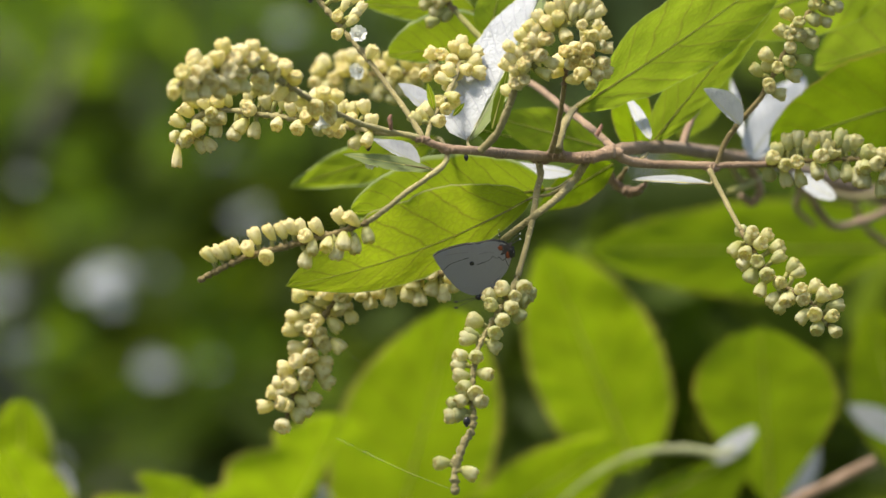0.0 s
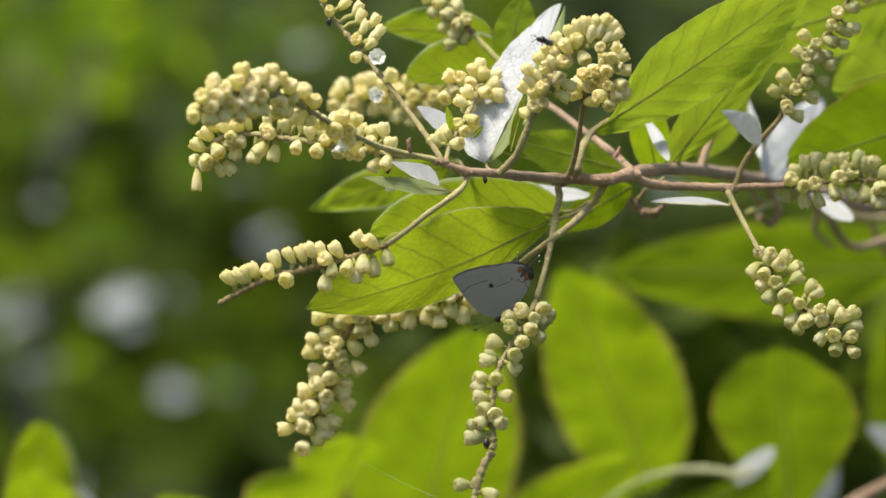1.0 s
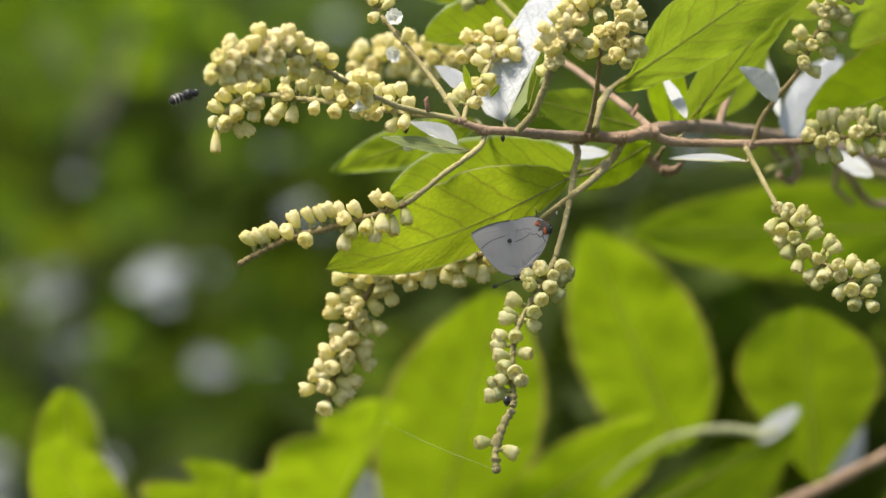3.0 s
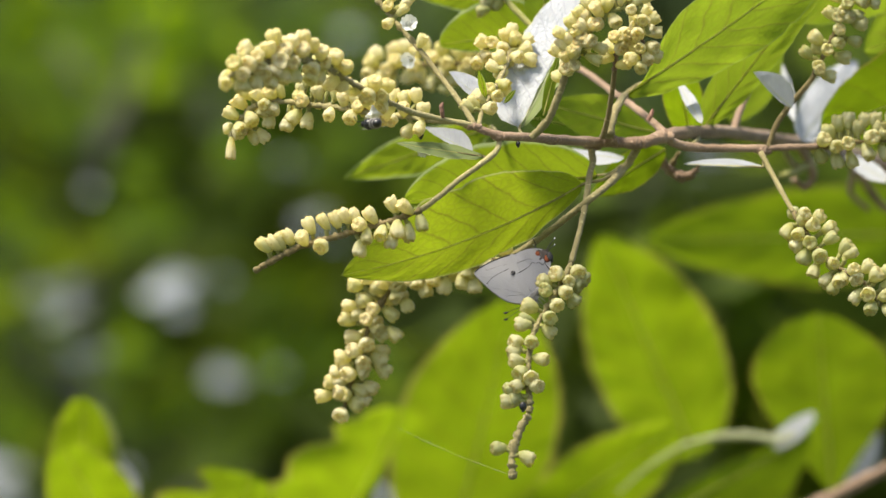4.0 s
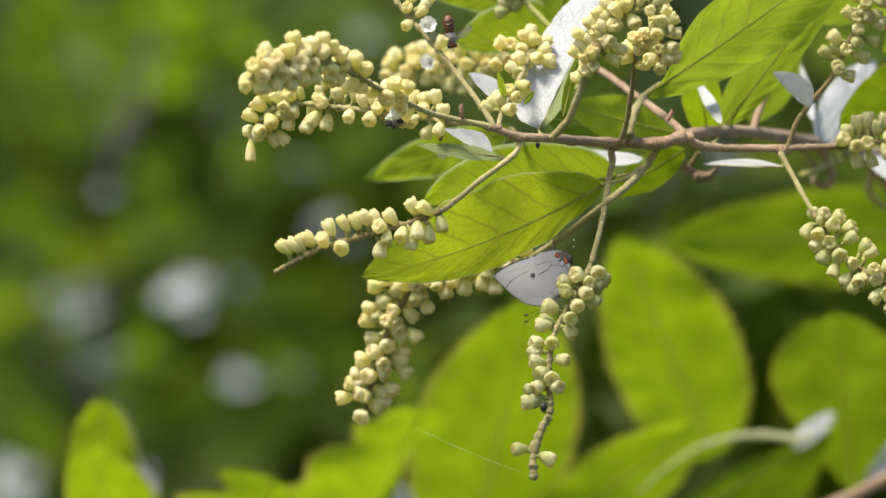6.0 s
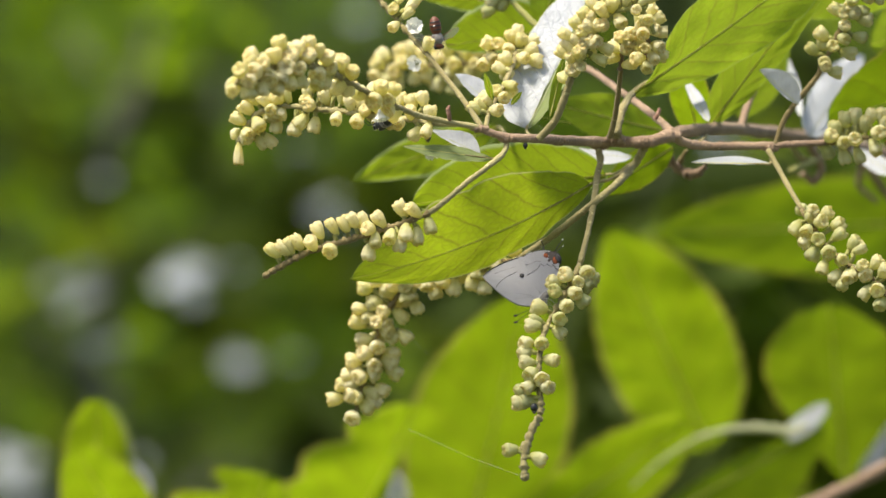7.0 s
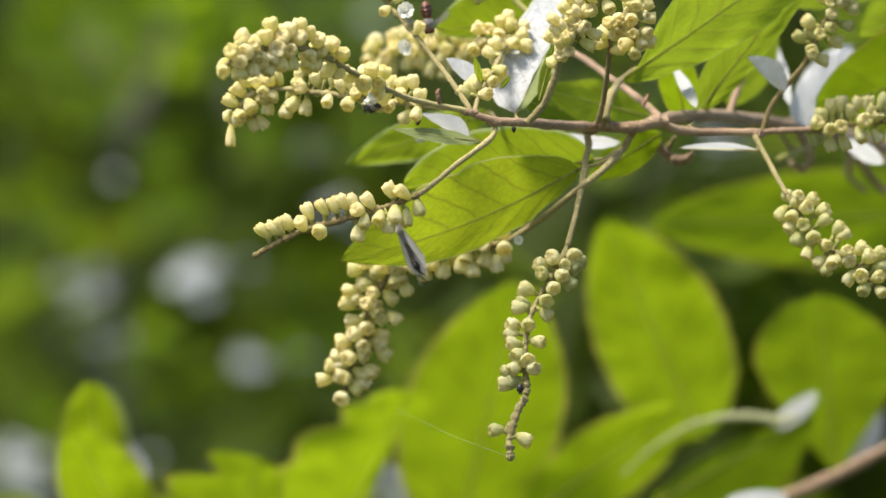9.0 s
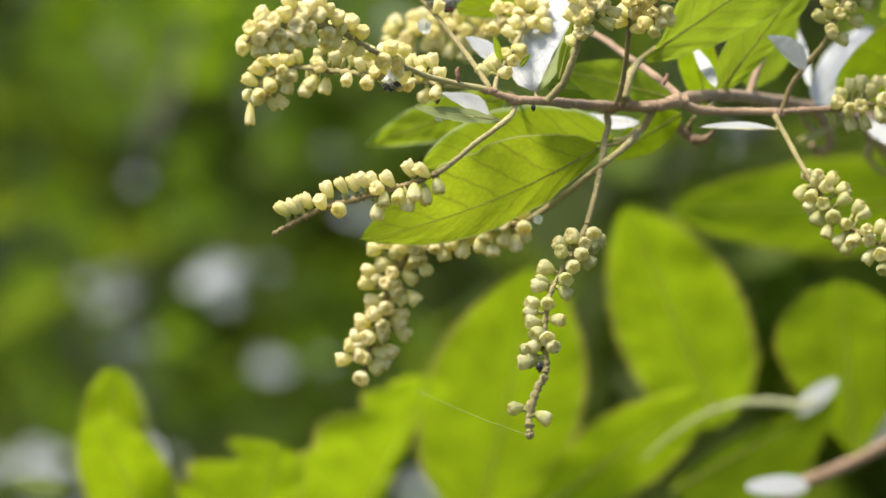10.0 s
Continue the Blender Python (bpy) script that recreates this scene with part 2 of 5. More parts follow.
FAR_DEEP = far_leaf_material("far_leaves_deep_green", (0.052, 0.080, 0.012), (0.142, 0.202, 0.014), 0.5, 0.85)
# darkened copy of FAR_DEEP; deep shade of the gaps is put into the colour
FAR_SHADE = far_leaf_material("inner_leaves_shade_green", (0.040, 0.060, 0.012), (0.055, 0.085, 0.008), 0.4, 0.5)
# lighter copy of FAR_DEEP; sunlight on the thicket is put into the colour
FAR_MID = far_leaf_material("far_leaves_sunlit_green", (0.095, 0.16, 0.012), (0.27, 0.42, 0.010), 0.55, 0.5)
FAR_PALE = far_leaf_material("far_leaves_silver", (0.345, 0.375, 0.405), (0.27, 0.305, 0.32), 0.2, 0.25)
FAR_BARK = bark_material("far_bark_grey", (0.07, 0.068, 0.062), (0.16, 0.158, 0.15), scale=40.0, sheen=0.0)
GROUND = Nodes("ground_earth_and_litter")
_co = GROUND.object_space()
GROUND = GROUND.done(GROUND.skin(GROUND.ramp(GROUND.noise(6.0, 6.0, _co), [(0.35, (0.035, 0.03, 0.015)), (0.55, (0.05, 0.075, 0.02)), (0.7, (0.09, 0.07, 0.04))]), 0.95,
                                 GROUND.bump(GROUND.noise(30.0, 5.0, _co), 0.8, 0.03)))


# ---------------------------------------------------------------- shape helpers
def mm(p):
    """Millimetres from the branch's middle, to metres in the world."""
    return ORIGIN + Vector(p) * 0.001


def mesh(bm, material, smooth=True):
    me = bpy.data.meshes.new("mesh")
    bm.to_mesh(me)
    bm.free()
    for m in material if isinstance(material, (list, tuple)) else [material]:
        me.materials.append(m)
    if smooth:
        me.polygons.foreach_set("use_smooth", [True] * len(me.polygons))
    return me


def part(name, bm, material, parent, label="", pivot=None):
    """One mesh object under a thing or a part, in world coordinates (or round the pivot)."""
    me = bm if isinstance(bm, bpy.types.Mesh) else mesh(bm, material)
    ob = new(name, me)
    ob.parent = parent
    if label:
        tagged(ob, label=label)
    return ob


def thing(name, label, category, group="", kind="", at=(0, 0, 0)):
    ob = new(name)
    ob.empty_display_size = 0.02
    ob.location = at
    return tagged(ob, label, category, group, kind)


def smooth_line(points, steps=6):
    """A smooth curve through the points."""
    pts = [Vector(p) for p in points]
    pts = [2 * pts[0] - pts[1], *pts, 2 * pts[-1] - pts[-2]]
    out = []
    for a, b, c, d in zip(pts, pts[1:], pts[2:], pts[3:]):
        for n in range(steps):
            t = n / steps
            out.append(0.5 * (2 * b + (c - a) * t + (2 * a - 5 * b + 4 * c - d) * t * t + (3 * b - a - 3 * c + d) * t ** 3))
    out.append(pts[-2])
    return out


def tube(bm, line, radius, sides=10, rough=0.0, seed=0.0, cap=True):
    """A tapering tube along a line; radius(s) for s from 0 to 1. rough: uneven swelling."""
    rings = []
    side = Vector((0.3, 1, 0.2))
    for n, p in enumerate(line):
        way = (line[min(n + 1, len(line) - 1)] - line[max(n - 1, 0)]).normalized()
        side = (side - way * side.dot(way)).normalized()
        other = way.cross(side)
        r = radius(n / (len(line) - 1))
        ring = []
        for j in range(sides):
            a = 2 * math.pi * j / sides
            d = side * math.cos(a) + other * math.sin(a)
            swell = 1 + rough * noise.noise((p + d * r) * (0.9 / max(r, 1e-5)) * 0.35 + Vector((seed, 0, 0)))
            ring.append(bm.verts.new(p + d * r * swell))
        rings.append(ring)
    for a, b in zip(rings, rings[1:]):
        for j in range(sides):
            bm.faces.new((a[j], a[(j + 1) % sides], b[(j + 1) % sides], b[j]))
    if cap:
        bm.faces.new(rings[0][::-1])
        bm.faces.new(rings[-1])
    return bm


def lerp(values, s):
    x = s * (len(values) - 1)
    n = min(int(x), len(values) - 2)
    return values[n] + (values[n + 1] - values[n]) * (x - n)


def twig(name, points, radii, material, parent, label="", sides=10, rough=0.25):
    """A twig through points in millimetres, radii in millimetres evenly along it."""
    line = smooth_line([mm(p) for p in points], 7)
    bm = tube(bmesh.new(), line, lambda s: lerp(radii, s) * 0.001, sides, rough, seed=points[0][0])
    return part(name, bm, material, parent, label)


def leaf_frame(base, tip, tilt):
    a, b = mm(base), mm(tip)
    axis = b - a
    flat = Vector((-axis.z, 0, axis.x)).normalized()
    across = (flat * math.cos(radians(tilt)) + Vector((0, 1, 0)) * math.sin(radians(tilt))).normalized()
    across = (across - axis.normalized() * across.dot(axis.normalized())).normalized()
    return a, b, axis, across, axis.normalized().cross(across)


def leaf(parent, base, tip, left, right, material, tilt=0.0, sag=0.0, fold=0.0, wave=0.02, belly=0.85, sharp=1.0, hook=0.0,
         rib=0.55, label="", petiole=None, name="leaf", seed=0, rib_material=None, side_bend=0.0, lobes=()):
    """A blade from base to tip (mm). left, right: widest half widths in mm; tilt: degrees out of the upright plane;
    sag: bow of the midrib; fold: how far the halves rise; belly: below 1 is widest nearer the base;
    lobes: bites out of the margin (side, place, width, depth)."""
    a, b, axis, across, normal = leaf_frame(base, tip, tilt)
    length = axis.length
    bm = bmesh.new()
    uv = bm.loops.layers.uv.new("UVMap")
    rows, cols = 44, 16
    grid = []

    def spine(s):
        return a + axis * s + normal * (sag * 0.001 * 4 * s * (1 - s)) + across * (side_bend * 0.001 * 4 * s * (1 - s)) - Vector((0, 0, hook * 0.001 * s ** 3))

    for i in range(rows + 1):
        s = i / rows
        w = max(math.sin(math.pi * s ** belly), 0.0) ** (0.72 * sharp) * (1 - 0.25 * s ** 6)
        row = []
        for j in range(cols + 1):
            v = 2 * j / cols - 1
            half = (left if v > 0 else right) * 0.001 * w
            for which, place, wide, deep in lobes:
                if which * v > 0:
                    half *= 1 - deep * math.exp(-((s - place) / wide) ** 2)
            edge = noise.noise(Vector((s * 7 + seed * 3.1, v * 1.5, seed)))
            lift = fold * abs(v) ** 1.3 * half + wave * length * edge * abs(v)
            quilt = 0.0055 * length * math.sin((s - 0.21 * abs(v)) * 9 * 2 * math.pi) * abs(v) * (1 - abs(v) * 0.6)
            jag = 1 + (0.035 * noise.noise(Vector((s * 26 + seed, v, 2.7))) + 0.03 * noise.noise(Vector((s * 70 + seed, v, 5.1)))) * abs(v)
            row.append(bm.verts.new(spine(s) + across * (v * half * jag) + normal * (lift + quilt)))
        grid.append(row)
    for i in range(rows):
        for j in range(cols):
            f = bm.faces.new((grid[i][j], grid[i + 1][j], grid[i + 1][j + 1], grid[i][j + 1]))
            for loop, (ii, jj) in zip(f.loops, ((i, j), (i + 1, j), (i + 1, j + 1), (i, j + 1))):
                loop[uv].uv = (ii / rows, jj / cols)
    blade = part(name, bm, material, parent, label)
    line = [spine(s / 16) for s in range(17)]
    if petiole is not None:
        foot = mm(petiole)
        bend = a.lerp(foot, 0.5) + Vector((0, 0, -0.0008))
        stalk = smooth_line([foot, bend, a, spine(0.12), spine(0.3)], 5)
        part("petiole", tube(bmesh.new(), stalk, lambda s: max(rib * 1.25, 0.5) * (1 - 0.7 * s) * 0.001, 8, 0.3, seed), TWIG, blade, "felted olive leaf stalk")
    rm = bmesh.new()
    tube(rm, line, lambda s: (rib * 0.7 * (1 - 0.8 * s)) * 0.001, 6)
    part("midrib", rm, rib_material or RIB, blade)
    return blade


# ---------------------------------------------------------------- buds and flowers
def bud_mesh(kind, material):
    """A felted tubular bud along +z, 5 mm long: a plump tube whose mouth has five small upright lobes, closed or open."""
    rnd = random.Random(kind)
    bm = bmesh.new()
    seg = 20
    flare = (0.0, 0.35, 0.15, 0.6, 0.3, 0.05, 0.45, 0.2, 0.8, 0.25)[kind % 10]
    slim = rnd.uniform(0.92, 1.05)
    prof = [(0.0, 0.55), (0.3, 0.74), (0.8, 1.02), (1.5, 1.29), (2.2, 1.50), (2.9, 1.64), (3.45, 1.69), (3.9, 1.60 + 0.08 * flare), (4.2, 1.42 + 0.25 * flare)]
    lean_x, lean_y = rnd.uniform(-0.2, 0.2), rnd.uniform(-0.2, 0.2)
    squash = rnd.uniform(0.9, 1.08)
    rings = []

    def put(r, a, z):
        bend = (z / 5.0) ** 2 * 1.5
        return bm.verts.new(Vector((math.cos(a) * r * slim + lean_x * bend, math.sin(a) * r * slim * squash + lean_y * bend, z)) * 0.001)

    for n, (z, r) in enumerate(prof):
        ring = []
        for j in range(seg):
            a = 2 * math.pi * j / seg
            groove = (-0.11, 0.01, 0.04, 0.01)[j % 4] * min(max(n - 2, 0) / 6, 1) ** 1.5
            ring.append(put(r * (1 + groove) * (1 + 0.07 * rnd.uniform(-1, 1)), a, z + 0.07 * rnd.uniform(-1, 1)))
        rings.append(ring)
    long = [rnd.uniform(-0.25, 0.2) for _ in range(5)]
    curl = [rnd.uniform(-0.2, 0.25) for _ in range(5)]
    lip, inner = [], []
    for j in range(seg):
        a = 2 * math.pi * j / seg
        n = j // 4
        r, z = ((1.16 + 0.38 * flare, 4.40), (1.20 + 0.45 * flare, 4.70), (1.04 + 0.65 * flare + curl[n] * (0.3 + flare), 4.78 + long[n] * 0.6), (1.20 + 0.45 * flare, 4.70))[j % 4]
        lip.append(put(r, a, z - 0.12 * flare + (0.14 * rnd.uniform(-1, 1) if j % 4 else 0)))
        inner.append(put(max(r - 0.40, 0.2), a, z - 0.16 - 0.10 * flare))
    rings += [lip, inner, [put(0.36 + 0.30 * flare, 2 * math.pi * j / seg, 4.42 - 0.6 * flare + (0.14 if j % 4 == 2 else -0.05)) for j in range(seg)]]
    for a, b in zip(rings, rings[1:]):
        for j in range(seg):
            bm.faces.new((a[j], a[(j + 1) % seg], b[(j + 1) % seg], b[j]))
    bm.faces.new(rings[0][::-1])
    bm.faces.new(rings[-1])
    return mesh(bm, material)


@functools.lru_cache(None)
def buds_of(which):
    material = {"cream": BUD_CREAM, "green": BUD_GREEN, "tan": BUD_TAN}[which]
    return [bud_mesh(n, material) for n in range(10)]


def flower_mesh():
    """An open white flower along +z: five notched, spreading petals on a short cup."""
    bm = bmesh.new()
    for n in range(5):
        a0 = 2 * math.pi * n / 5
        grid = []
        for i in range(6):
            s = i / 5
            row = []
            for j in range(5):
                v = j / 2 - 1
                w = 0.30 + 0.85 * math.sin(min(s * 1.8, 1.9)) * (1 - 0.25 * s ** 4)
                r = 0.55 + 1.75 * s - 0.45 * abs(v) ** 2 * s - (0.3 if j == 2 and i == 5 else 0)
                z = 1.0 + 2.3 * s - 1.1 * s * s + 0.45 * abs(v) * s + 0.2 * math.sin(7 * s + 3 * v + n)
                row.append(bm.verts.new(Matrix.Rotation(a0, 3, "Z") @ Vector((r, v * w, z)) * 0.001))
            grid.append(row)
        for i in range(5):
            for j in range(4):
                bm.faces.new((grid[i][j], grid[i + 1][j], grid[i + 1][j + 1], grid[i][j + 1]))
    tube(bm, [Vector((0, 0, z * 0.001)) for z in (0, 0.5, 1.0, 1.4)], lambda s: (0.3 + 0.5 * s) * 0.001, 8)
    for n in range(5):
        a0 = 2 * math.pi * (n + 0.5) / 5
        tube(bm, [Vector((0, 0, 0.0013)), Vector((math.cos(a0) * 0.0005, math.sin(a0) * 0.0005, 0.0030))], lambda s: 0.00012, 5)
    return mesh(bm, PETAL)


FLOWER = flower_mesh()


def aim(at, way, spin, size):
    turn = Vector(way).to_track_quat("Z", "Y").to_matrix().to_4x4()
    return Matrix.Translation(at) @ turn @ Matrix.Rotation(spin, 4, "Z") @ Matrix.Scale(size, 4)


def flower_spike(parent, stem, buds, radii, material, tone="cream", reach=2.6, size=1.0, label="", seed=1, behind=0, lean=0.3, rachis=None, tall=2.2):
    """A raceme: its stalk through stem (mm) and one bud on each (x, z) of buds (mm), standing off the stalk."""
    rnd = random.Random(seed)
    line = smooth_line([mm(p) for p in stem], 12)
    first = min(min(range(len(line)), key=lambda i: (line[i].x - x * 0.001) ** 2 + (line[i].z - ORIGIN.z - z * 0.001) ** 2) for x, z in buds)
    first = max(first - 2, 2)
    share = first / (len(line) - 1)
    bm = tube(bmesh.new(), line[:first + 1], lambda s: lerp(radii, s * share) * 0.001, 9, 0.3, seed)
    spike = part("flower_spike", bm, material, parent, label)
    knobs = []
    stalk = tube(bmesh.new(), line[first:], lambda s: lerp(radii, share + s * (1 - share)) * 0.001 * (1 + 0.12 * math.sin(s * 55 + seed) + 0.10 * math.sin(s * 131 + 2 * seed)), 9, 0.8, seed + 3)
    shapes = buds_of(tone)

    def stand(x, z, sign):
        n = min(range(len(line)), key=lambda i: (line[i].x - x) ** 2 + (line[i].z - z) ** 2)
        foot = line[n]
        ahead = (line[min(n + 1, len(line) - 1)] - line[max(n - 1, 0)]).normalized()
        off = Vector((x - foot.x, 0, z - foot.z))
        out = max((reach * 0.001) ** 2 - off.length_squared, 0.0) ** 0.5
        middle = foot + off + Vector((0, -sign * out * rnd.uniform(0.75, 1.05), 0))
        far = (middle - foot).length
        half = min(max(far - 0.0003, 0.0018), tall * 0.001) * rnd.uniform(0.92, 1.05)
        way = (middle - foot).normalized() + ahead * lean + Vector([rnd.uniform(-0.26, 0.26) for _ in range(3)])
        way.normalize()
        wide = size * rnd.uniform(0.88, 1.08)
        bud = new("flower_bud", rnd.choice(shapes))
        bud.parent = spike
        bud.matrix_basis = aim(middle - way * half, way, rnd.uniform(0, 6.28), 1.0) @ Matrix.Diagonal((wide, wide, 2 * half / 0.005, 1))
        knobs.append(foot.lerp(middle, 0.12))
        if far - half > 0.0007:
            bm = tube(bmesh.new(), [foot, foot.lerp(middle, 0.4) + Vector((0, 0, 0.0002)), middle - way * half * 0.85], lambda s: 0.00055 + 0.0002 * s * s, 7)
            part("flower_stalk", bm, TWIG_GREEN, spike)

    for x, z in buds:
        stand(x * 0.001, ORIGIN.z + z * 0.001, 1)
    for _ in range(behind):
        n = rnd.randrange(first, len(line) - 10)
        stand(line[n].x + rnd.uniform(-0.0024, 0.0024), line[n].z + rnd.uniform(-0.0024, 0.0024), rnd.choice((-1, -1, 0.6)))
    for n, p in enumerate(knobs):
        bmesh.ops.create_icosphere(stalk, subdivisions=1, radius=rnd.uniform(0.0004, 0.0007), matrix=Matrix.Translation(p))
    bmesh.ops.create_icosphere(stalk, subdivisions=2, radius=radii[-1] * 0.00125, matrix=Matrix.Translation(line[-1]))
    part("rachis", stalk, rachis or TWIG_DARK, spike, "felted bud-bearing stalk with scars")
    return spike


def hanging_bell(parent, at, way, size):
    """A single longer bud hanging at the end of a spike."""
    ob = new("flower_bud", buds_of("tan")[8])
    ob.parent = parent
    ob.matrix_basis = aim(mm(at), way, 0.4, 1.0) @ Matrix.Diagonal((size * 0.88, size * 0.88, size * 1.35, 1))
    return tagged(ob, label="long bell-shaped bud hanging at the tip")


def white_flower(parent, at, way, size=1.0, label="open white flower"):
    ob = new("flower", FLOWER)
    ob.parent = parent
    ob.matrix_basis = aim(mm(at), way, 0.3, size)
    return tagged(ob, label=label)


# ---------------------------------------------------------------- ground
def ground_sheet():
    bm = bmesh.new()
    n = 40
    vs = []
    for i in range(n + 1):
        for j in range(n + 1):
            x, y = (i / n * 2 - 1), (j / n * 2 - 1)
            x, y = math.copysign(abs(x) ** 3, x) * 1500, math.copysign(abs(y) ** 3, y) * 1500
            vs.append(bm.verts.new((x, y, 0.05 * noise.noise(Vector((x, y, 0)) * 0.6))))
    for i in range(n):
        for j in range(n):
            k = i * (n + 1) + j
            bm.faces.new((vs[k], vs[k + n + 1], vs[k + n + 2], vs[k + 1]))
    return tagged(new("ground", mesh(bm, GROUND)), "earth with green growth and leaf litter", "ground", kind="structure")


ground_sheet()

# ---------------------------------------------------------------- the flowering branch
branch = thing("flowering_branch", "pinkish-brown shrub branch with cream bud spikes and green leaves", "branch")
twig('main_twig', [(42.8, 22, 24.6), (36.3, 20, 22.9), (27.8, 20, 23.3), (20.6, 12, 23.5), (9.2, -10, 24.2), (0.8, -15, 24.9), (-5.4, -16, 27.1)], [1.6, 1.5, 1.35, 1.25, 1.15, 1.05, 0.85], BARK, branch, 'pinkish-brown felted main twig', 14, 0.25)
twig('twig', [(42.1, 22, 24.6), (46.4, 26, 22.4), (52.2, 29, 21.5), (59.4, 30, 21.3), (69.1, 30, 21.1)], [1.2, 1.2, 1.15, 1.1, 1.0], BARK, branch, '', 10, 0.25)
twig('branch_wood', [(40.9, 22, 24.3), (48.2, 40, 25.7), (60.9, 78, 26.2), (75.1, 140, 25.1), (96.8, 215, 22.2), (127.8, 290, 14.5), (169.6, 340, 1.8), (260.2, 400, -30.7)], [1.5, 1.7, 1.75, 1.8, 2.2, 2.8, 4.0, 6.0], BARK, branch, 'thicker brown branch bearing the twigs', 14, 0.25)
twig("shrub_stem", [(210.0, 198.0, -36.0), (260.0, 215.0, -160.0), (300.0, 230.0, -600.0), (290.0, 240.0, -1100.0), (285.0, 240.0, -1530.0)], [6.0, 8.0, 10.0, 12.0, 15.0], BARK, branch, "brown main stem standing in the ground", 14)
leaf(branch, (2.5, -12, 32.9), (5.3, -16, 36), 0.7, 0.7, LEAF_FELT, seed=44, rib=0.2)
twig('twig', [(42.7, 62, 20.5), (44.8, 66, 16.7), (47.7, 66, 15), (50.9, 64, 15.6), (52.6, 62, 18.2)], [0.6, 0.9, 1.2, 0.8, 0.4], BARK, branch, '', 10, 0.9)
twig('twig', [(40.3, 70, 21.7), (42.4, 72, 18.8), (45.1, 76, 15.7), (49.2, 78, 14.5), (52.4, 76, 16.5)], [0.4, 0.8, 0.7, 1.1, 0.5], BARK, branch, '', 10, 0.9)
twig('twig', [(47.4, 64, 21.1), (45.7, 66, 17.9), (47.2, 68, 15)], [0.4, 0.7, 0.3], TWIG_DARK, branch, '', 10, 0.9)
twig('twig', [(85.4, 170, 17.8), (80.7, 166, 18.6), (76.8, 146, 23.7)], [0.9, 0.9, 0.7], TWIG, branch, '', 10, 0.25)
twig('twig', [(96.8, 215, 22.2), (99.4, 220, 16.7), (98.9, 225, 11.2), (103.9, 230, 6.5)], [0.8, 0.9, 0.8, 0.6], BARK, branch, '', 10, 0.25)
twig('twig', [(115.2, 262, 17.9), (120.5, 270, 6.6), (126.9, 275, 1.8), (138.9, 280, -4.7)], [0.7, 0.9, 0.9, 0.9], BARK, branch, '', 10, 0.25)
twig('twig', [(81.3, 162, 24.3), (84.6, 168, 20.1), (86.2, 170, 15.5), (83.9, 170, 12.4), (80.8, 168, 14.7)], [1.0, 1.1, 1.1, 1, 0.8], BARK, branch, '', 10, 0.25)
twig('twig', [(98.6, 220, 21.4), (105.6, 232, 10.5), (110.8, 240, 6.5), (119.4, 252, 8.2), (131.8, 270, 13.1)], [1.0, 1.1, 1.1, 1.1, 1.1], BARK, branch, '', 10, 0.25)
twig('twig', [(61.7, 80, 26), (63.9, 86, 31.8), (67, 92, 38.5), (71.2, 98, 46)], [1.1, 0.95, 0.85, 0.75], BARK, branch, '', 10, 0.25)
twig('twig', [(96.8, 215, 22.2), (103.6, 225, 17.5), (113.7, 235, 14.4), (125.1, 245, 15.3)], [1.0, 1.0, 1.1, 1.2], TWIG, branch, '', 10, 0.25)
twig('twig', [(77, 150, 15.4), (83.7, 165, 17.8), (91.2, 195, 21.9), (96.7, 212, 22.1)], [0.8, 0.9, 0.9, 0.9], TWIG_GREEN, branch, '', 10, 0.25)
twig('side_bud', [(-12.8, -18, 29.1), (-12.9, -19, 30.7), (-13.1, -19, 32.1), (-12.6, -19, 33.1)], [0.45, 0.58, 0.55, 0.25], BUD_RED, branch, 'small reddish side bud', 10, 0.25)
twig('side_bud', [(38.7, 30, 28.7), (39.7, 30, 30.4), (40.1, 30, 31.6)], [0.6, 0.6, 0.3], BUD_RED, branch, '', 10, 0.25)
twig('knot', [(65.4, 30, 20.7), (67, 30, 20.6), (68.4, 30, 20.4), (70.1, 30, 20.4)], [0.675, 1.1880000000000002, 1.1340000000000001, 0.675], BARK, branch, '', 12, 0.5)
twig('knot', [(22.1, 20, 22.7), (23.7, 20, 22.6), (25.1, 20, 22.4), (26.8, 20, 22.4)], [0.875, 1.54, 1.47, 0.875], BARK, branch, '', 12, 0.5)
twig('knot', [(11.2, 0, 23.9), (12.8, 0, 23.7), (14.2, 0, 23.6), (15.9, 0, 23.6)], [0.75, 1.32, 1.26, 0.75], BARK, branch, '', 12, 0.5)
twig('knot', [(-1, -15, 24.8), (0.6, -15, 24.6), (1.9, -15, 24.5), (3.6, -15, 24.5)], [0.725, 1.276, 1.218, 0.725], BARK, branch, '', 12, 0.5)
twig('knot', [(-7.7, -16, 27.3), (-6.1, -16, 27.1), (-4.7, -16, 27), (-3.1, -16, 27)], [0.6, 1.056, 1.008, 0.6], BARK, branch, '', 12, 0.5)
twig('knot', [(34.1, 20, 23.1), (35.6, 20, 23), (37.1, 20, 22.9), (38.8, 20, 22.9)], [0.95, 1.672, 1.5959999999999999, 0.95], BARK, branch, '', 12, 0.5)
twig('knot', [(40.5, 23, 24.5), (42.1, 23, 24.3), (43.5, 23, 24.2), (45.2, 23, 24.2)], [1.0, 1.76, 1.68, 1.0], BARK, branch, '', 12, 0.5)
twig('knot', [(26.2, 18, 24.1), (27.8, 18, 24), (29.2, 18, 23.8), (30.9, 18, 23.8)], [0.85, 1.496, 1.428, 0.85], BARK, branch, '', 12, 0.5)
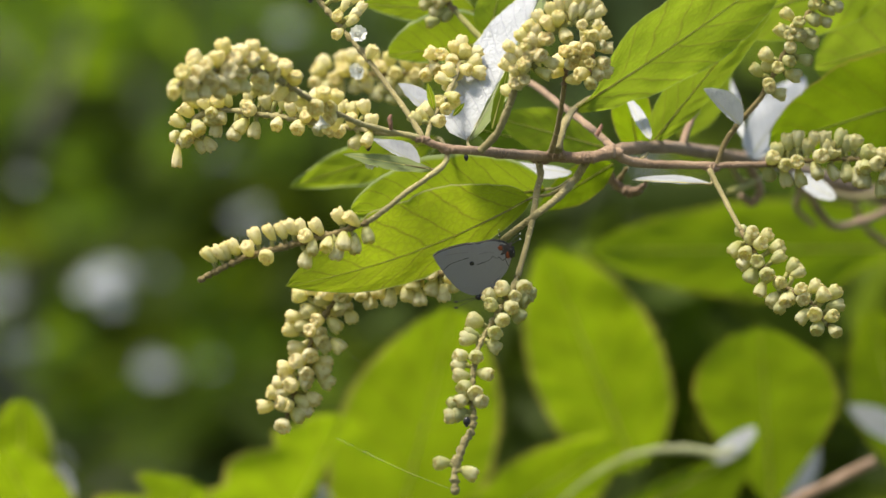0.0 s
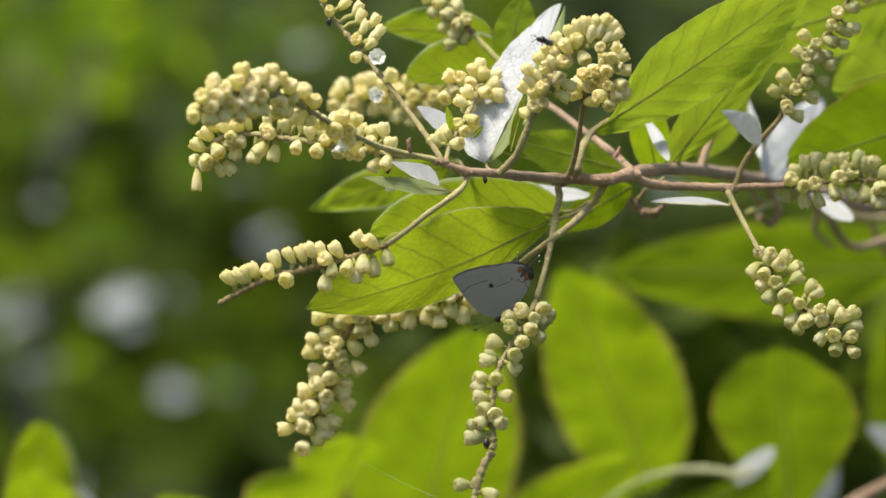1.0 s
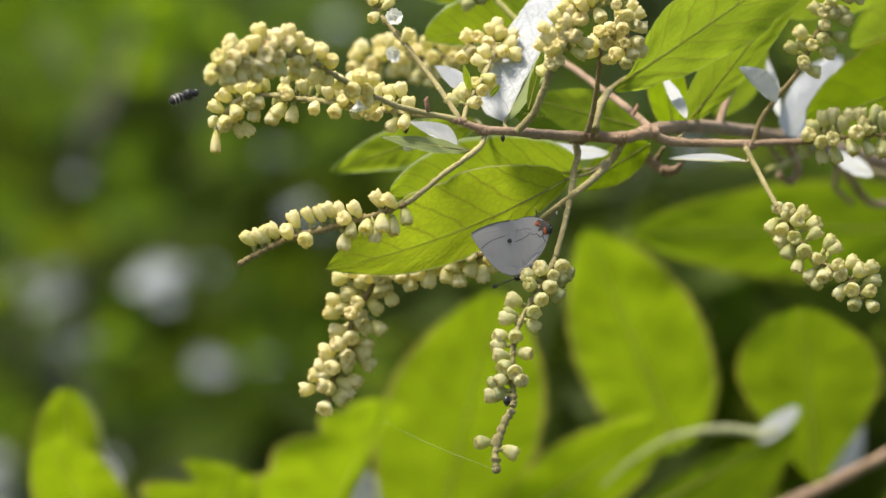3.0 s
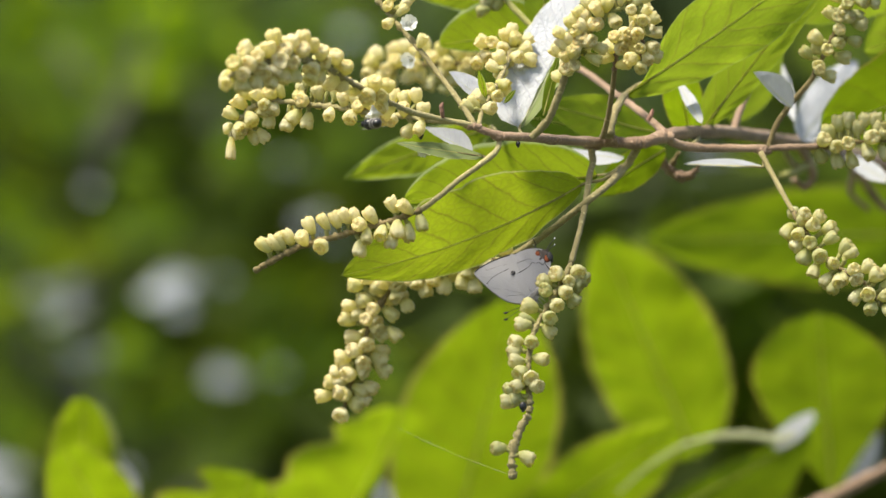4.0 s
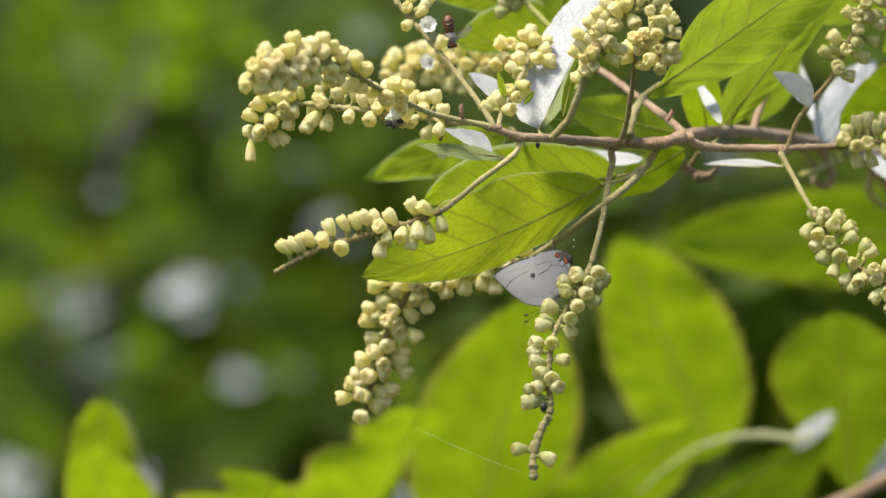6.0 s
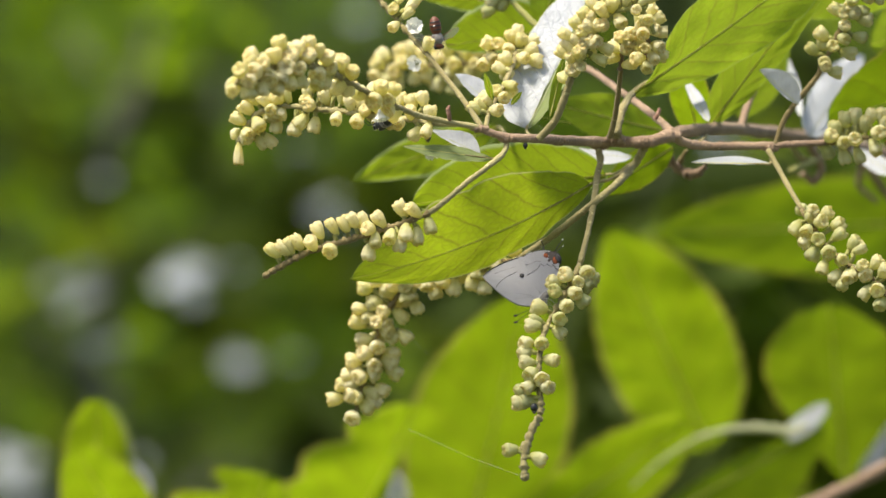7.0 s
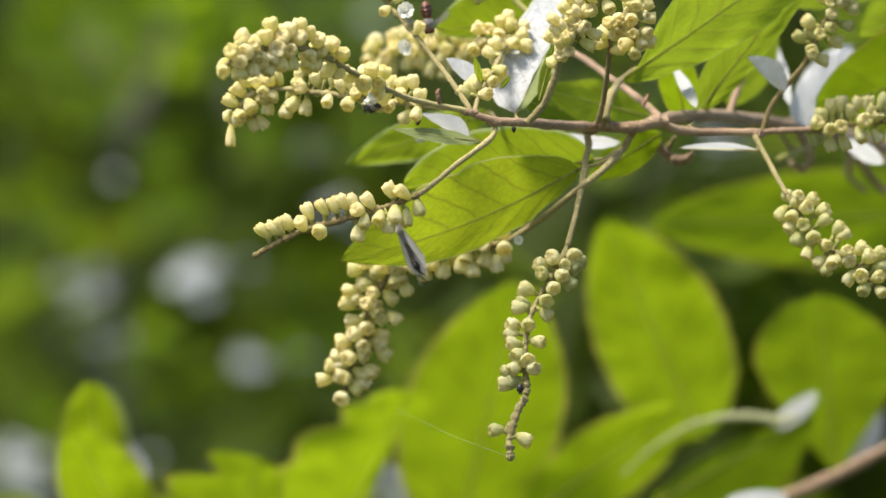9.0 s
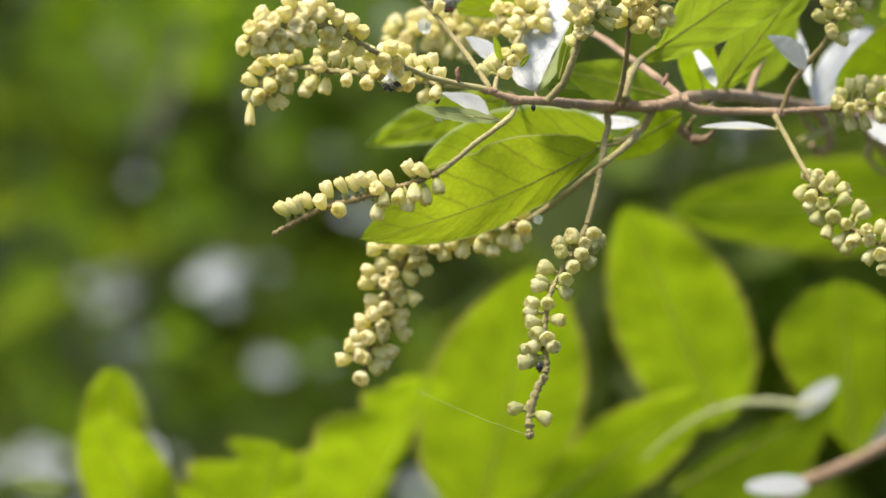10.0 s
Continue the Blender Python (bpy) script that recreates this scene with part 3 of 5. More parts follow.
leaf(branch, (21.9, 24, 12.8), (-39.4, 12, -9.3), 8.5, 17.8, LEAF_NEAR, tilt=38, side_bend=2.4, sag=1.5, fold=0.05, belly=0.97, sharp=0.9, seed=1, rib=0.32, petiole=(31.9, 24, 16.4), label='backlit yellow-green leaf with netted veins')
leaf(branch, (26, 44, 15.2), (-23.9, 46, 9.1), 6.0, 14.8, LEAF_FELT, tilt=35, seed=2, belly=0.95, sharp=0.7, rib=0.4, petiole=(32.2, 26, 17.5))
leaf(branch, (-1.3, 100, 29.1), (-40.9, 128, 16.4), 6.6, 6.2, LEAF_FELT, tilt=30, seed=3, rib=0.4, petiole=(2.3, 20, 25.4))
leaf(branch, (-2.8, -8, 19.7), (-24.8, -14, 23.4), 2.4, 2.4, LEAF_GREY, tilt=-42, seed=4, rib=0.14, petiole=(0.3, -14, 21), label='small narrow green leaf')
leaf(branch, (-5.6, 0, 20.9), (-18.2, 6, 27.6), 1.0, 4.6, LEAF_SILVER, sharp=1.5, seed=5, rib=0.2, tilt=-42, rib_material=LEAF_SILVER, label='small leaf showing its silvery felt')
leaf(branch, (6.2, 8, 27.2), (25.6, 40, 68.3), 11.5, 0.9, LEAF_SILVER, seed=6, side_bend=-1.0, belly=0.66, sharp=0.75, rib=0.3, tilt=24, rib_material=LEAF_SILVER, petiole=(7.3, -10, 25), label='folded leaf with a silver-white felted underside')
leaf(branch, (6.8, 5, 27.2), (26.3, 34, 67.4), 0.5, 4.6, LEAF_GREY, tilt=34, seed=7, side_bend=-0.4, rib=0.25, rib_material=LEAF_GREY, label='grey-green folded half of a leaf')
leaf(branch, (12.1, 0, 29.9), (16.4, 8, 45.6), 2.1, 1.9, LEAF_UPPER, seed=8, rib=0.25, tilt=-48)
twig('leaf_stalk', [(28.2, 14, 24.6), (29.0, 16, 27.5), (31.0, 24, 32.4), (33.4, 40, 35.6), (37.5, 39.6, 38.6)], [1.7, 1.25, 1.05, 0.8, 0.5], TWIG, branch, '', 10, 0.4)
leaf(branch, (32.7, 40, 35.2), (90.8, 30, 75.1), 12.6, 10.8, LEAF_UPPER, seed=9, lobes=((1, 0.02, 0.17, 0.95),), tilt=-32, sag=2, rib=0.34, belly=1.05, sharp=0.85, petiole=(28.4, 12, 25.3), fold=0.05, label='large yellow-green leaf lit from behind')
leaf(branch, (53.3, 58, 26.8), (87.6, 46, 69.6), 8.6, 5.4, LEAF_UPPER, seed=10, tilt=-30, rib=0.34, sharp=0.8, petiole=(50.1, 28, 22.7), label='yellow-green leaf on a short stalk')
leaf(branch, (135.8, 100, 43.1), (85, 92, 27), 12.3, 17.1, LEAF_DEEP, seed=11, tilt=30, sharp=0.6, rib=0.4)
leaf(branch, (140.2, 120, 60.1), (97.7, 110, 47.8), 12.1, 19.0, LEAF_UPPER, seed=12, sharp=0.7, tilt=30, rib=0.4)
leaf(branch, (121, 100, 74.3), (68, 98, 57.5), 12.3, 12.3, LEAF_UPPER, seed=31, tilt=30)
leaf(branch, (15.5, 70, 53.8), (-14.3, 76, 50.2), 4.6, 11.4, LEAF_FELT, seed=13, tilt=35, sharp=0.65, rib=0.4)
leaf(branch, (8.3, 90, 62.1), (-21.3, 94, 64), 4.7, 7.9, LEAF_FELT, seed=14, tilt=35, rib=0.4)
leaf(branch, (11.4, 66, 53.6), (15.8, 58, 71), 5.1, 6.0, LEAF_UPPER, seed=15, rib=0.35, sharp=0.7, petiole=(13.1, 40, 44.6))
leaf(branch, (-3.1, -4, 33.8), (-11.2, -2, 41.2), 1.5, 4.4, LEAF_SILVER, seed=16, rib=0.15, tilt=-40, rib_material=LEAF_SILVER, label='small leaf showing its silvery felt')
leaf(branch, (-2.2, -7, 34.4), (-3.8, -12, 41.1), 1.0, 0.9, LEAF_FELT, seed=17, rib=0.2)
leaf(branch, (52.4, 30, 27.6), (46.8, 58, 39.9), 1.3, 1.9, LEAF_SILVER, seed=18, rib=0.2, rib_material=LEAF_SILVER)
leaf(branch, (75.3, 28, 31.2), (65.7, 30, 40.5), 1.0, 4.9, LEAF_SILVER, seed=19, rib=0.2, tilt=30, rib_material=LEAF_SILVER)
leaf(branch, (67.5, 26, 16.4), (47.5, 24, 17.4), 0.4, 2.5, LEAF_SILVER, seed=20, rib=0.3, tilt=-42, petiole=(68.2, 30, 20.1))
leaf(branch, (32.9, 50, 19.5), (12.7, 52, 21.8), 4.0, 2.2, LEAF_SILVER, seed=21, rib=0.2, tilt=-50, rib_material=LEAF_SILVER)
leaf(branch, (81.2, 118, 24.2), (98.5, 170, 46), 6.8, 3.9, LEAF_SILVER, seed=22, rib=0.2, sharp=0.6, tilt=-20, rib_material=LEAF_SILVER)
leaf(branch, (79.1, 112, 29.2), (76.9, 146, 46.9), 1.3, 1.5, LEAF_SILVER, seed=23, rib=0.2, rib_material=LEAF_SILVER)
leaf(branch, (104, 118, 13.2), (93.5, 142, 20.7), 2.4, 2.4, LEAF_SILVER, seed=24, rib=0.2, rib_material=LEAF_SILVER)
leaf(branch, (43.9, 70, 25.7), (12.3, 76, 34.5), 7.8, 7.4, LEAF_UPPER, seed=25, tilt=30, rib=0.4)
leaf(branch, (43.7, 60, 21.9), (24.1, 60, 10), 5.4, 5.4, LEAF_DEEP, seed=26, tilt=30, rib=0.4)
leaf(branch, (63.5, 150, 30.3), (75.9, 128, 55.2), 6.8, 7.0, LEAF_UPPER, seed=27, rib=0.4)
leaf(branch, (50.9, 84, 24.4), (45.8, 58, 48), 5.0, 5.3, LEAF_DEEP, seed=28, rib=0.4)
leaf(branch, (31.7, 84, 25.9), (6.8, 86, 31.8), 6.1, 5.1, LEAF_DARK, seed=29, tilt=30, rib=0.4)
curl_spike = flower_spike(branch, [(-5.4, -16, 27.3), (-13.1, -18, 29), (-20, -22, 30.7), (-26.8, -30, 33.5), (-33.5, -40, 37.1), (-38.8, -50, 40.4), (-44, -58, 42.6), (-49.3, -64, 43.2), (-55.9, -69, 42.5), (-61.2, -72, 40.6), (-64.4, -73, 38.1)],
    [(-61.8, 42), (-64.1, 37.4), (-59.2, 45.7), (-56.5, 43.7), (-53.9, 45.5), (-51.2, 42.9), (-48.6, 46.9), (-45.9, 45.2), (-43.7, 46.6), (-50.6, 39.1), (-59.8, 39.6), (-55.2, 40.4), (-41.6, 44.7), (-38.4, 43.8), (-35.8, 41.3), (-47.9, 42.4), (-53.2, 37.7), (-44, 39.2), (-48.2, 39.3), (-29.2, 37.5), (-26.5, 37), (-27.2, 34.4), (-30.8, 34.6), (-52.5, 40.4), (-57.1, 37.6), (-60.4, 36.9), (-52.6, 48.3), (-45.9, 48.3), (-58.5, 41.7), (-49.9, 45.1)],
    [0.72, 0.72, 0.75, 0.72, 0.6, 0.45], TWIG_PALE, 'cream', 2.9, 1.24, 'arching spike crowded with cream felted buds', 1, 30, rachis=TWIG, tall=2.1)
drooping_spike = flower_spike(branch, [(-8.9, -14, 28.3), (-14.5, -12, 28.6), (-22.9, -8, 30.1), (-31.4, -4, 31.4), (-39.9, 0, 32.7), (-47, 3, 33.8), (-54.1, 5, 34.6), (-60.1, 7, 33.6), (-64, 8, 30), (-65.8, 9, 27), (-66.2, 9, 25.5)],
    [(-61.8, 36.8), (-59, 36.3), (-56.1, 36.7), (-57.6, 33.9), (-63.9, 34.6), (-66.1, 31.8), (-61.1, 30.4), (-56.6, 30), (-64, 27.9), (-60.5, 25.8), (-58.3, 26.2), (-50, 30.8), (-51.9, 29), (-47.9, 34.6), (-46.9, 29.6), (-47.6, 39.5), (-45.2, 39.5), (-44.1, 36.7), (-41.7, 38.7), (-39.8, 36.6), (-37, 38), (-37.7, 34.9), (-41.2, 31.2), (-34.9, 35.2), (-36.0, 30.4), (-33.2, 34.5), (-31.1, 33.7), (-25, 35.1), (-22.2, 34.4), (-19.4, 35), (-25.7, 29.4), (-17.7, 31.5), (-22.6, 31.8), (-54, 37.4), (-48.3, 37.4), (-28.0, 30.2), (-21.5, 26.4), (-18.7, 27.2)],
    [0.6, 0.72, 0.8, 0.85, 0.8, 0.6, 0.4], TWIG_PALE, 'cream', 2.7, 1.1, 'cream bud spike with drooping tip', 2, 22, rachis=TWIG_PALE)
level_spike = flower_spike(branch, [(1.3, -14, 24.1), (0.3, -16, 21), (-3.3, -18, 17.9), (-8.9, -19, 14), (-13.1, -20, 10.6), (-18.6, -21, 6.7), (-25.5, -22, 4.2), (-31.1, -22, 2.6), (-36.6, -22, 1.2), (-42.1, -23, -0.3), (-48.7, -23, -2.1), (-54.2, -24, -4.6), (-57.1, -24, -6.2), (-59.3, -24, -7.5)],
    [(-57.3, -1.5), (-55.1, -1), (-53.7, -0.7), (-51.5, 0.4), (-47.8, -0.1), (-46.1, 3.2), (-42.5, 4), (-39.6, 4.6), (-37.4, 5.3), (-34.9, 5.3), (-31, 5.4), (-33.4, 3.2), (-25.5, 7.8), (-22.3, 7.3), (-43.1, -1.9), (-33.8, -2.5), (-32, 0.4), (-25.9, -0.7), (-21.6, 1.1), (-18.6, 3.5), (-28.3, 1.2), (-24.5, 1.8)],
    [0.72, 0.72, 0.68, 0.82, 0.9, 0.85, 0.72], TWIG_PALE, 'cream', 2.8, 1.07, 'bud spike with bells in an upright row', 3, 0, tall=2.55)
trailing_spike = flower_spike(branch, [(36.6, 20, 23.4), (35, 23, 20.3), (32.4, 24, 16.5), (27.7, 12, 12), (24.4, 8, 9.5), (19.7, 8, 5.9), (14.7, 16, 2.1), (8.8, 26, -2), (1.4, 29, -5.9), (-9.1, 31, -7.4), (-17.7, 33, -8.7), (-24.2, 36, -10.7), (-29.3, 38, -15.6), (-33.2, 40, -22.8), (-35.4, 42, -30), (-38, 43, -37.2), (-40, 44, -43.7)],
    [(-36.4, -12), (-32.8, -10.2), (-30.6, -12.7), (-26.3, -9.6), (-24.9, -14.2), (-37.8, -17.1), (-34.2, -15.6), (-28.8, -11.3), (-38.6, -20.6), (-33.5, -20.6), (-27.5, -19.2), (-23.5, -17), (-37.2, -25), (-33.9, -26.8), (-30, -24.2), (-26.8, -24.5), (-40.1, -30.7), (-36.9, -28.6), (-39.3, -33.2), (-35, -31.4), (-30.7, -30.7), (-29.7, -33.6), (-42.9, -36.5), (-38.3, -34.6), (-32.9, -37.9), (-45.1, -40.1), (-40.8, -39.4), (-35.5, -38.6), (-36.9, -42.2), (-40.8, -44.7), (-20.6, -11.3), (-16.3, -10.6), (-13.4, -12.3), (-9.1, -11.3), (-6, -12.4), (-2.7, -9.8), (0.1, -11), (2.7, -8.8), (-18.4, -13.1), (-41.5, -34.3), (-35.7, -19.2), (-31.4, -22.8), (-35.1, -40.8), (-30, -28.6)],
    [1.1, 0.95, 0.85, 0.8, 0.7, 0.6, 0.55], TWIG, 'cream', 2.6, 1.26, 'long hanging spike crowded with cream buds', 4, 42, tall=2.4)
hanging_spike = flower_spike(branch, [(23.9, 20, 22.4), (24.5, 18, 18.6), (23.5, 14, 14.3), (22.4, 8, 7.9), (20.5, 1, 0.1), (17.9, -6, -8.3), (14.8, -10, -13.8), (11.3, -13, -19.4), (8.5, -16, -24.9), (7.5, -19, -30.4), (7.1, -21, -35.9), (7.5, -23, -41.5), (6.7, -24, -44.9), (4.3, -26, -49.7), (2.9, -28, -54.5), (3, -29, -59)],
    [(14.9, -9.8), (20, -9.2), (19.7, -12.4), (17.6, -11.5), (11.7, -11.4), (12, -13.9), (16.6, -14.2), (18.6, -16.2), (14.6, -17.3), (7.8, -17.7), (6.8, -20.9), (12.5, -20.5), (12.7, -23.9), (8.1, -26.3), (4.3, -26.3), (3.9, -28.7), (4.3, -31.1), (5.3, -33.8), (7.8, -35.2), (10.5, -30.7), (4.7, -37), (3, -38.1), (9.1, -37.3), (3.9, -40.3), (2.2, -41.1), (6.1, -22.1), (-0.3, -52.3), (6.6, -54.7), (21.1, -10.8)],
    [0.95, 0.8, 0.75, 0.72, 0.68, 0.72, 0.85, 1.1, 0.95], TWIG, 'green', 3.2, 1.16, 'hanging greenish bud spike with a bare tip', 5, 0, rachis=TWIG)
arched_spike = flower_spike(branch, [(9.2, -16, 24.1), (13.3, -18, 28.6), (16.1, -20, 34.9), (18.2, -22, 40.4), (20.9, -24, 44.5), (23.7, -25, 49.3), (27.8, -26, 53.8), (32, -27, 55.2), (36.1, -27, 53.8), (38.2, -26, 49.3)],
    [(16.7, 49.3), (15.8, 45.1), (17.7, 43.5), (16.9, 46.8), (19.1, 47.9), (19.5, 52), (21.6, 54.1), (21, 49.5), (23.6, 56.8), (23, 53), (24.6, 51.3), (26.4, 58.5), (25.7, 55), (28.5, 59.8), (28.1, 56.4), (30.5, 60.5), (31.9, 58.2), (34, 59.3), (36.1, 57.5), (37, 59.8), (17.7, 40.7), (20.2, 45.4), (23, 46.9), (24.6, 43.3), (26, 45.8), (29.9, 52.4), (32.9, 60.9), (38.1, 57.9), (19.5, 44.7), (22, 51), (23.9, 47.9), (35.1, 61.2)],
    [1.0, 0.9, 0.8, 0.75, 0.65, 0.5], TWIG, 'cream', 2.7, 1.0, 'arched spike packed with pale yellow buds', 6, 18, rachis=TWIG_GREEN, tall=2.4)
pale_spike = flower_spike(branch, [(27, 10, 24.4), (28.3, 6, 29), (29.6, 0, 36.7), (30.7, -6, 44.9), (32.7, -10, 49.3), (35.7, -12, 51.1), (37.1, -12, 46.9), (35.7, -12, 42)],
    [(30.2, 48.7), (33.2, 49.6), (31.6, 46), (38.5, 50.3), (37.8, 55.2), (39.4, 53.1), (40.1, 49.6), (39.3, 46.1), (36.4, 45.8), (34.3, 43.3), (38, 43.3), (32.3, 42.1), (35.7, 49.6), (37.1, 52.4), (34.3, 46.9), (39.8, 44), (36.4, 41.2), (35, 52.8)],
    [0.78, 0.66, 0.62, 0.58, 0.5], TWIG_DARK, 'cream', 2.6, 1.05, 'spike with pale tan fading buds', 7, 9, rachis=BARK)
sparse_spike = flower_spike(branch, [(-5, -14, 27.6), (-9.3, -8, 34.4), (-14.0, -2, 40.8), (-18.8, 2, 47.2), (-24.2, 6, 53.7), (-29.4, 10, 60.2), (-33.8, 13, 65.9), (-38, 16, 72.4)],
    [(-24.3, 61.1), (-22.1, 58.6), (-20.7, 60), (-22.8, 56.9), (-26.2, 53.7), (-26.5, 57.9), (-17.8, 49), (-25.3, 63.9), (-21.7, 62.9), (-29.5, 67.2), (-33.1, 65.1), (-34.5, 68.7), (-26, 65.8)],
    [0.7, 0.65, 0.6, 0.62, 0.6], TWIG, 'cream', 2.4, 0.85, 'thin spike with few buds and white flowers', 8, 0, rachis=TWIG)
soft_spike = flower_spike(branch, [(42.8, 24, 25.5), (36.9, 50, 31.6), (30.1, 70, 37.3), (22.2, 88, 43.6), (14.2, 98, 45.8), (2.4, 106, 46.5), (-8.1, 112, 46.4), (-20, 116, 46.2), (-29.1, 120, 45.8), (-33.6, 122, 44.4)],
    [(-31.3, 49.5), (-26.8, 50.2), (-23.8, 51), (-26, 47.2), (-33.6, 44.3), (-31, 43.3), (-28.7, 45), (-21.5, 46.5), (-20, 43.5), (-17, 47.9), (-15.2, 43.1), (-14, 50.1), (-12.5, 46.4), (-9.5, 49.3), (-7, 46.3), (-5.8, 49.6), (-3.6, 50.7), (-23.5, 43.2), (-18.5, 51.4), (-13, 40.1), (-17, 41.2), (-11, 42.6), (-20.8, 49.1), (-32.8, 47.3), (-27.5, 42), (-9.2, 43.4)],
    [1.0, 0.9, 0.8, 0.7, 0.6, 0.5], BARK, 'cream', 2.9, 1.15, 'cream bud spike behind the others', 9, 14, tall=2.3)
mixed_spike = flower_spike(branch, [(-4, -14, 27.3), (-2.9, -8, 31.6), (-0.1, 2, 36.4), (2.3, 12, 41.4), (4, 20, 45.9), (3, 24, 48.5), (-1.3, 28, 47.9), (-4.6, 30, 45.1)],
    [(-5.4, 33), (-3.8, 34.1), (-1.3, 31.6), (0.4, 34.9), (-1.1, 36.6), (2.3, 37.9), (-2, 45.7), (0.1, 49), (3, 50.6), (5.4, 49.6), (-2.7, 49.3), (7.9, 46.9), (8.9, 44.5), (5.8, 45.2), (2.3, 47.8), (-4.1, 44.1), (-0.3, 42.5), (4.4, 51.9), (8, 49.4), (1.6, 44.7), (-6.8, 32.2)],
    [0.6, 0.6, 0.6, 0.5], TWIG, 'cream', 2.7, 1.06, 'short curled spike of cream buds', 10, 8, rachis=TWIG)
end_spike = flower_spike(branch, [(68.7, 30, 21.1), (75.1, 30, 21.3), (80.8, 30, 21.4), (87.9, 29, 22), (95, 28, 22.5), (102.1, 27, 22.8), (108.4, 26, 21.8), (116.2, 25, 19.4), (124.7, 25, 15.8)],
    [(83.1, 23), (84.5, 24.7), (86, 21.2), (87.1, 27.2), (89.5, 27.9), (92, 25.8), (89.2, 21.8), (93.5, 27.6), (96.3, 27.6), (97.1, 25.5), (100.1, 27.9), (101.9, 26.5), (103.6, 26.9), (94.9, 23.4), (106.9, 24.3), (110.4, 23.6), (106.5, 21.1), (86.4, 17.8), (90.2, 17.8), (94.2, 19.8), (98.4, 19.4), (109, 21.5), (104.8, 18.4), (111.4, 18.4), (113.5, 22.9), (116.5, 21.5), (101.9, 19.4), (120.3, 20.1), (118.9, 15.8), (114.6, 15.1), (110.4, 15.1), (106.2, 17.5)],
    [0.9, 0.85, 0.7, 0.6, 0.5], BARK, 'green', 2.9, 1.12, 'stout greenish bud spike at the twig end', 11, 12, tall=2.6)
rising_spike = flower_spike(branch, [(69.1, 30, 21.1), (71.5, 30, 27.3), (75.1, 30, 32.3), (80, 29, 38), (83.6, 28, 44.4), (86.4, 27, 50), (89.2, 26, 55.7), (93.4, 25, 61.4), (96.9, 24, 67), (100.5, 24, 72.7)],
    [(79.2, 45), (81.7, 48.8), (84.2, 45.7), (88.4, 43.9), (82.4, 40.6), (84.9, 39.2), (85.5, 54.9), (87.4, 50.7), (87, 47.6), (91.3, 47.8), (89.8, 53.5), (92.9, 52.1), (86.9, 59.2), (89.4, 57.1), (93.3, 57.8), (91.9, 54.6), (96.2, 57.3), (93.3, 61.6), (99, 61.3), (96.8, 60.6), (95, 64.8), (98.6, 66.2), (101.8, 69.1), (97.5, 69.8)],
    [0.75, 0.7, 0.6, 0.5], TWIG_DARK, 'green', 2.6, 1.02, 'rising spike of greenish cream buds', 12, 5)
nodding_spike = flower_spike(branch, [(67.2, 28, 20.1), (69.9, 24, 14.4), (74.5, 16, 5.1), (77.5, 12, -0.1), (81.2, 8, -5.5), (86.7, 4, -10.4), (92.2, 1, -13.9), (95.6, 0, -18.8)],
    [(72.9, 0.1), (77.2, 4.4), (80.9, 3.2), (79.2, 1.3), (75.7, -0.8), (75.4, -3.4), (78.4, -3.1), (83.4, 0.4), (83.7, -2), (77, -6.5), (80.7, -6.2), (79.3, -10), (83.9, -8.3), (87.4, -4.5), (88.5, -5.8), (82.4, -12.5), (85.2, -12.5), (84.1, -14.2), (88.7, -10.1), (92.5, -9.4), (94.5, -11.5), (97.1, -10.8), (97.7, -13.9), (89.5, -16.7), (92.5, -16.1), (96.4, -16.7), (93.1, -19.5), (97.2, -20.3)],
    [0.7, 0.65, 0.6, 0.5], TWIG, 'green', 3.7, 1.12, 'nodding spike of greenish buds', 13, 7)
high_spike = flower_spike(branch, [(16.8, 52, 47.1), (8.8, 56, 54.9), (1.6, 60, 62.8), (-2.8, 62, 68.4), (-6.4, 64, 74.3)],
    [(-4.2, 63.2), (-6.8, 66.9), (0.9, 64.8), (-1.7, 61), (-3.5, 66.2), (-5.7, 69.1), (-0.9, 63.5), (-8.6, 70.6), (-2.8, 58.4)],
    [0.8, 0.8, 0.6, 0.5], TWIG_GREEN, 'green', 2.6, 1.0, 'small greenish bud spike', 14, 6)
white_flower(sparse_spike, (-21.3, 4, 53.3), (0.1, -1, 0.15), 1.0)
white_flower(sparse_spike, (-20.2, 2, 44.8), (-0.5, -0.8, -0.25), 1.0)
white_flower(curl_spike, (-29.8, -32, 32.4), (0.1, -0.15, -1), 1.05)
white_flower(trailing_spike, (6.5, 22, -5.3), (-0.3, -0.9, 0.1), 0.6)
white_flower(drooping_spike, (-17.9, -6, 22.8), (.2, -.5, -.9), .9)
hanging_bell(drooping_spike, (-66.2, 9, 26), (-.08, -.1, -1), .92)

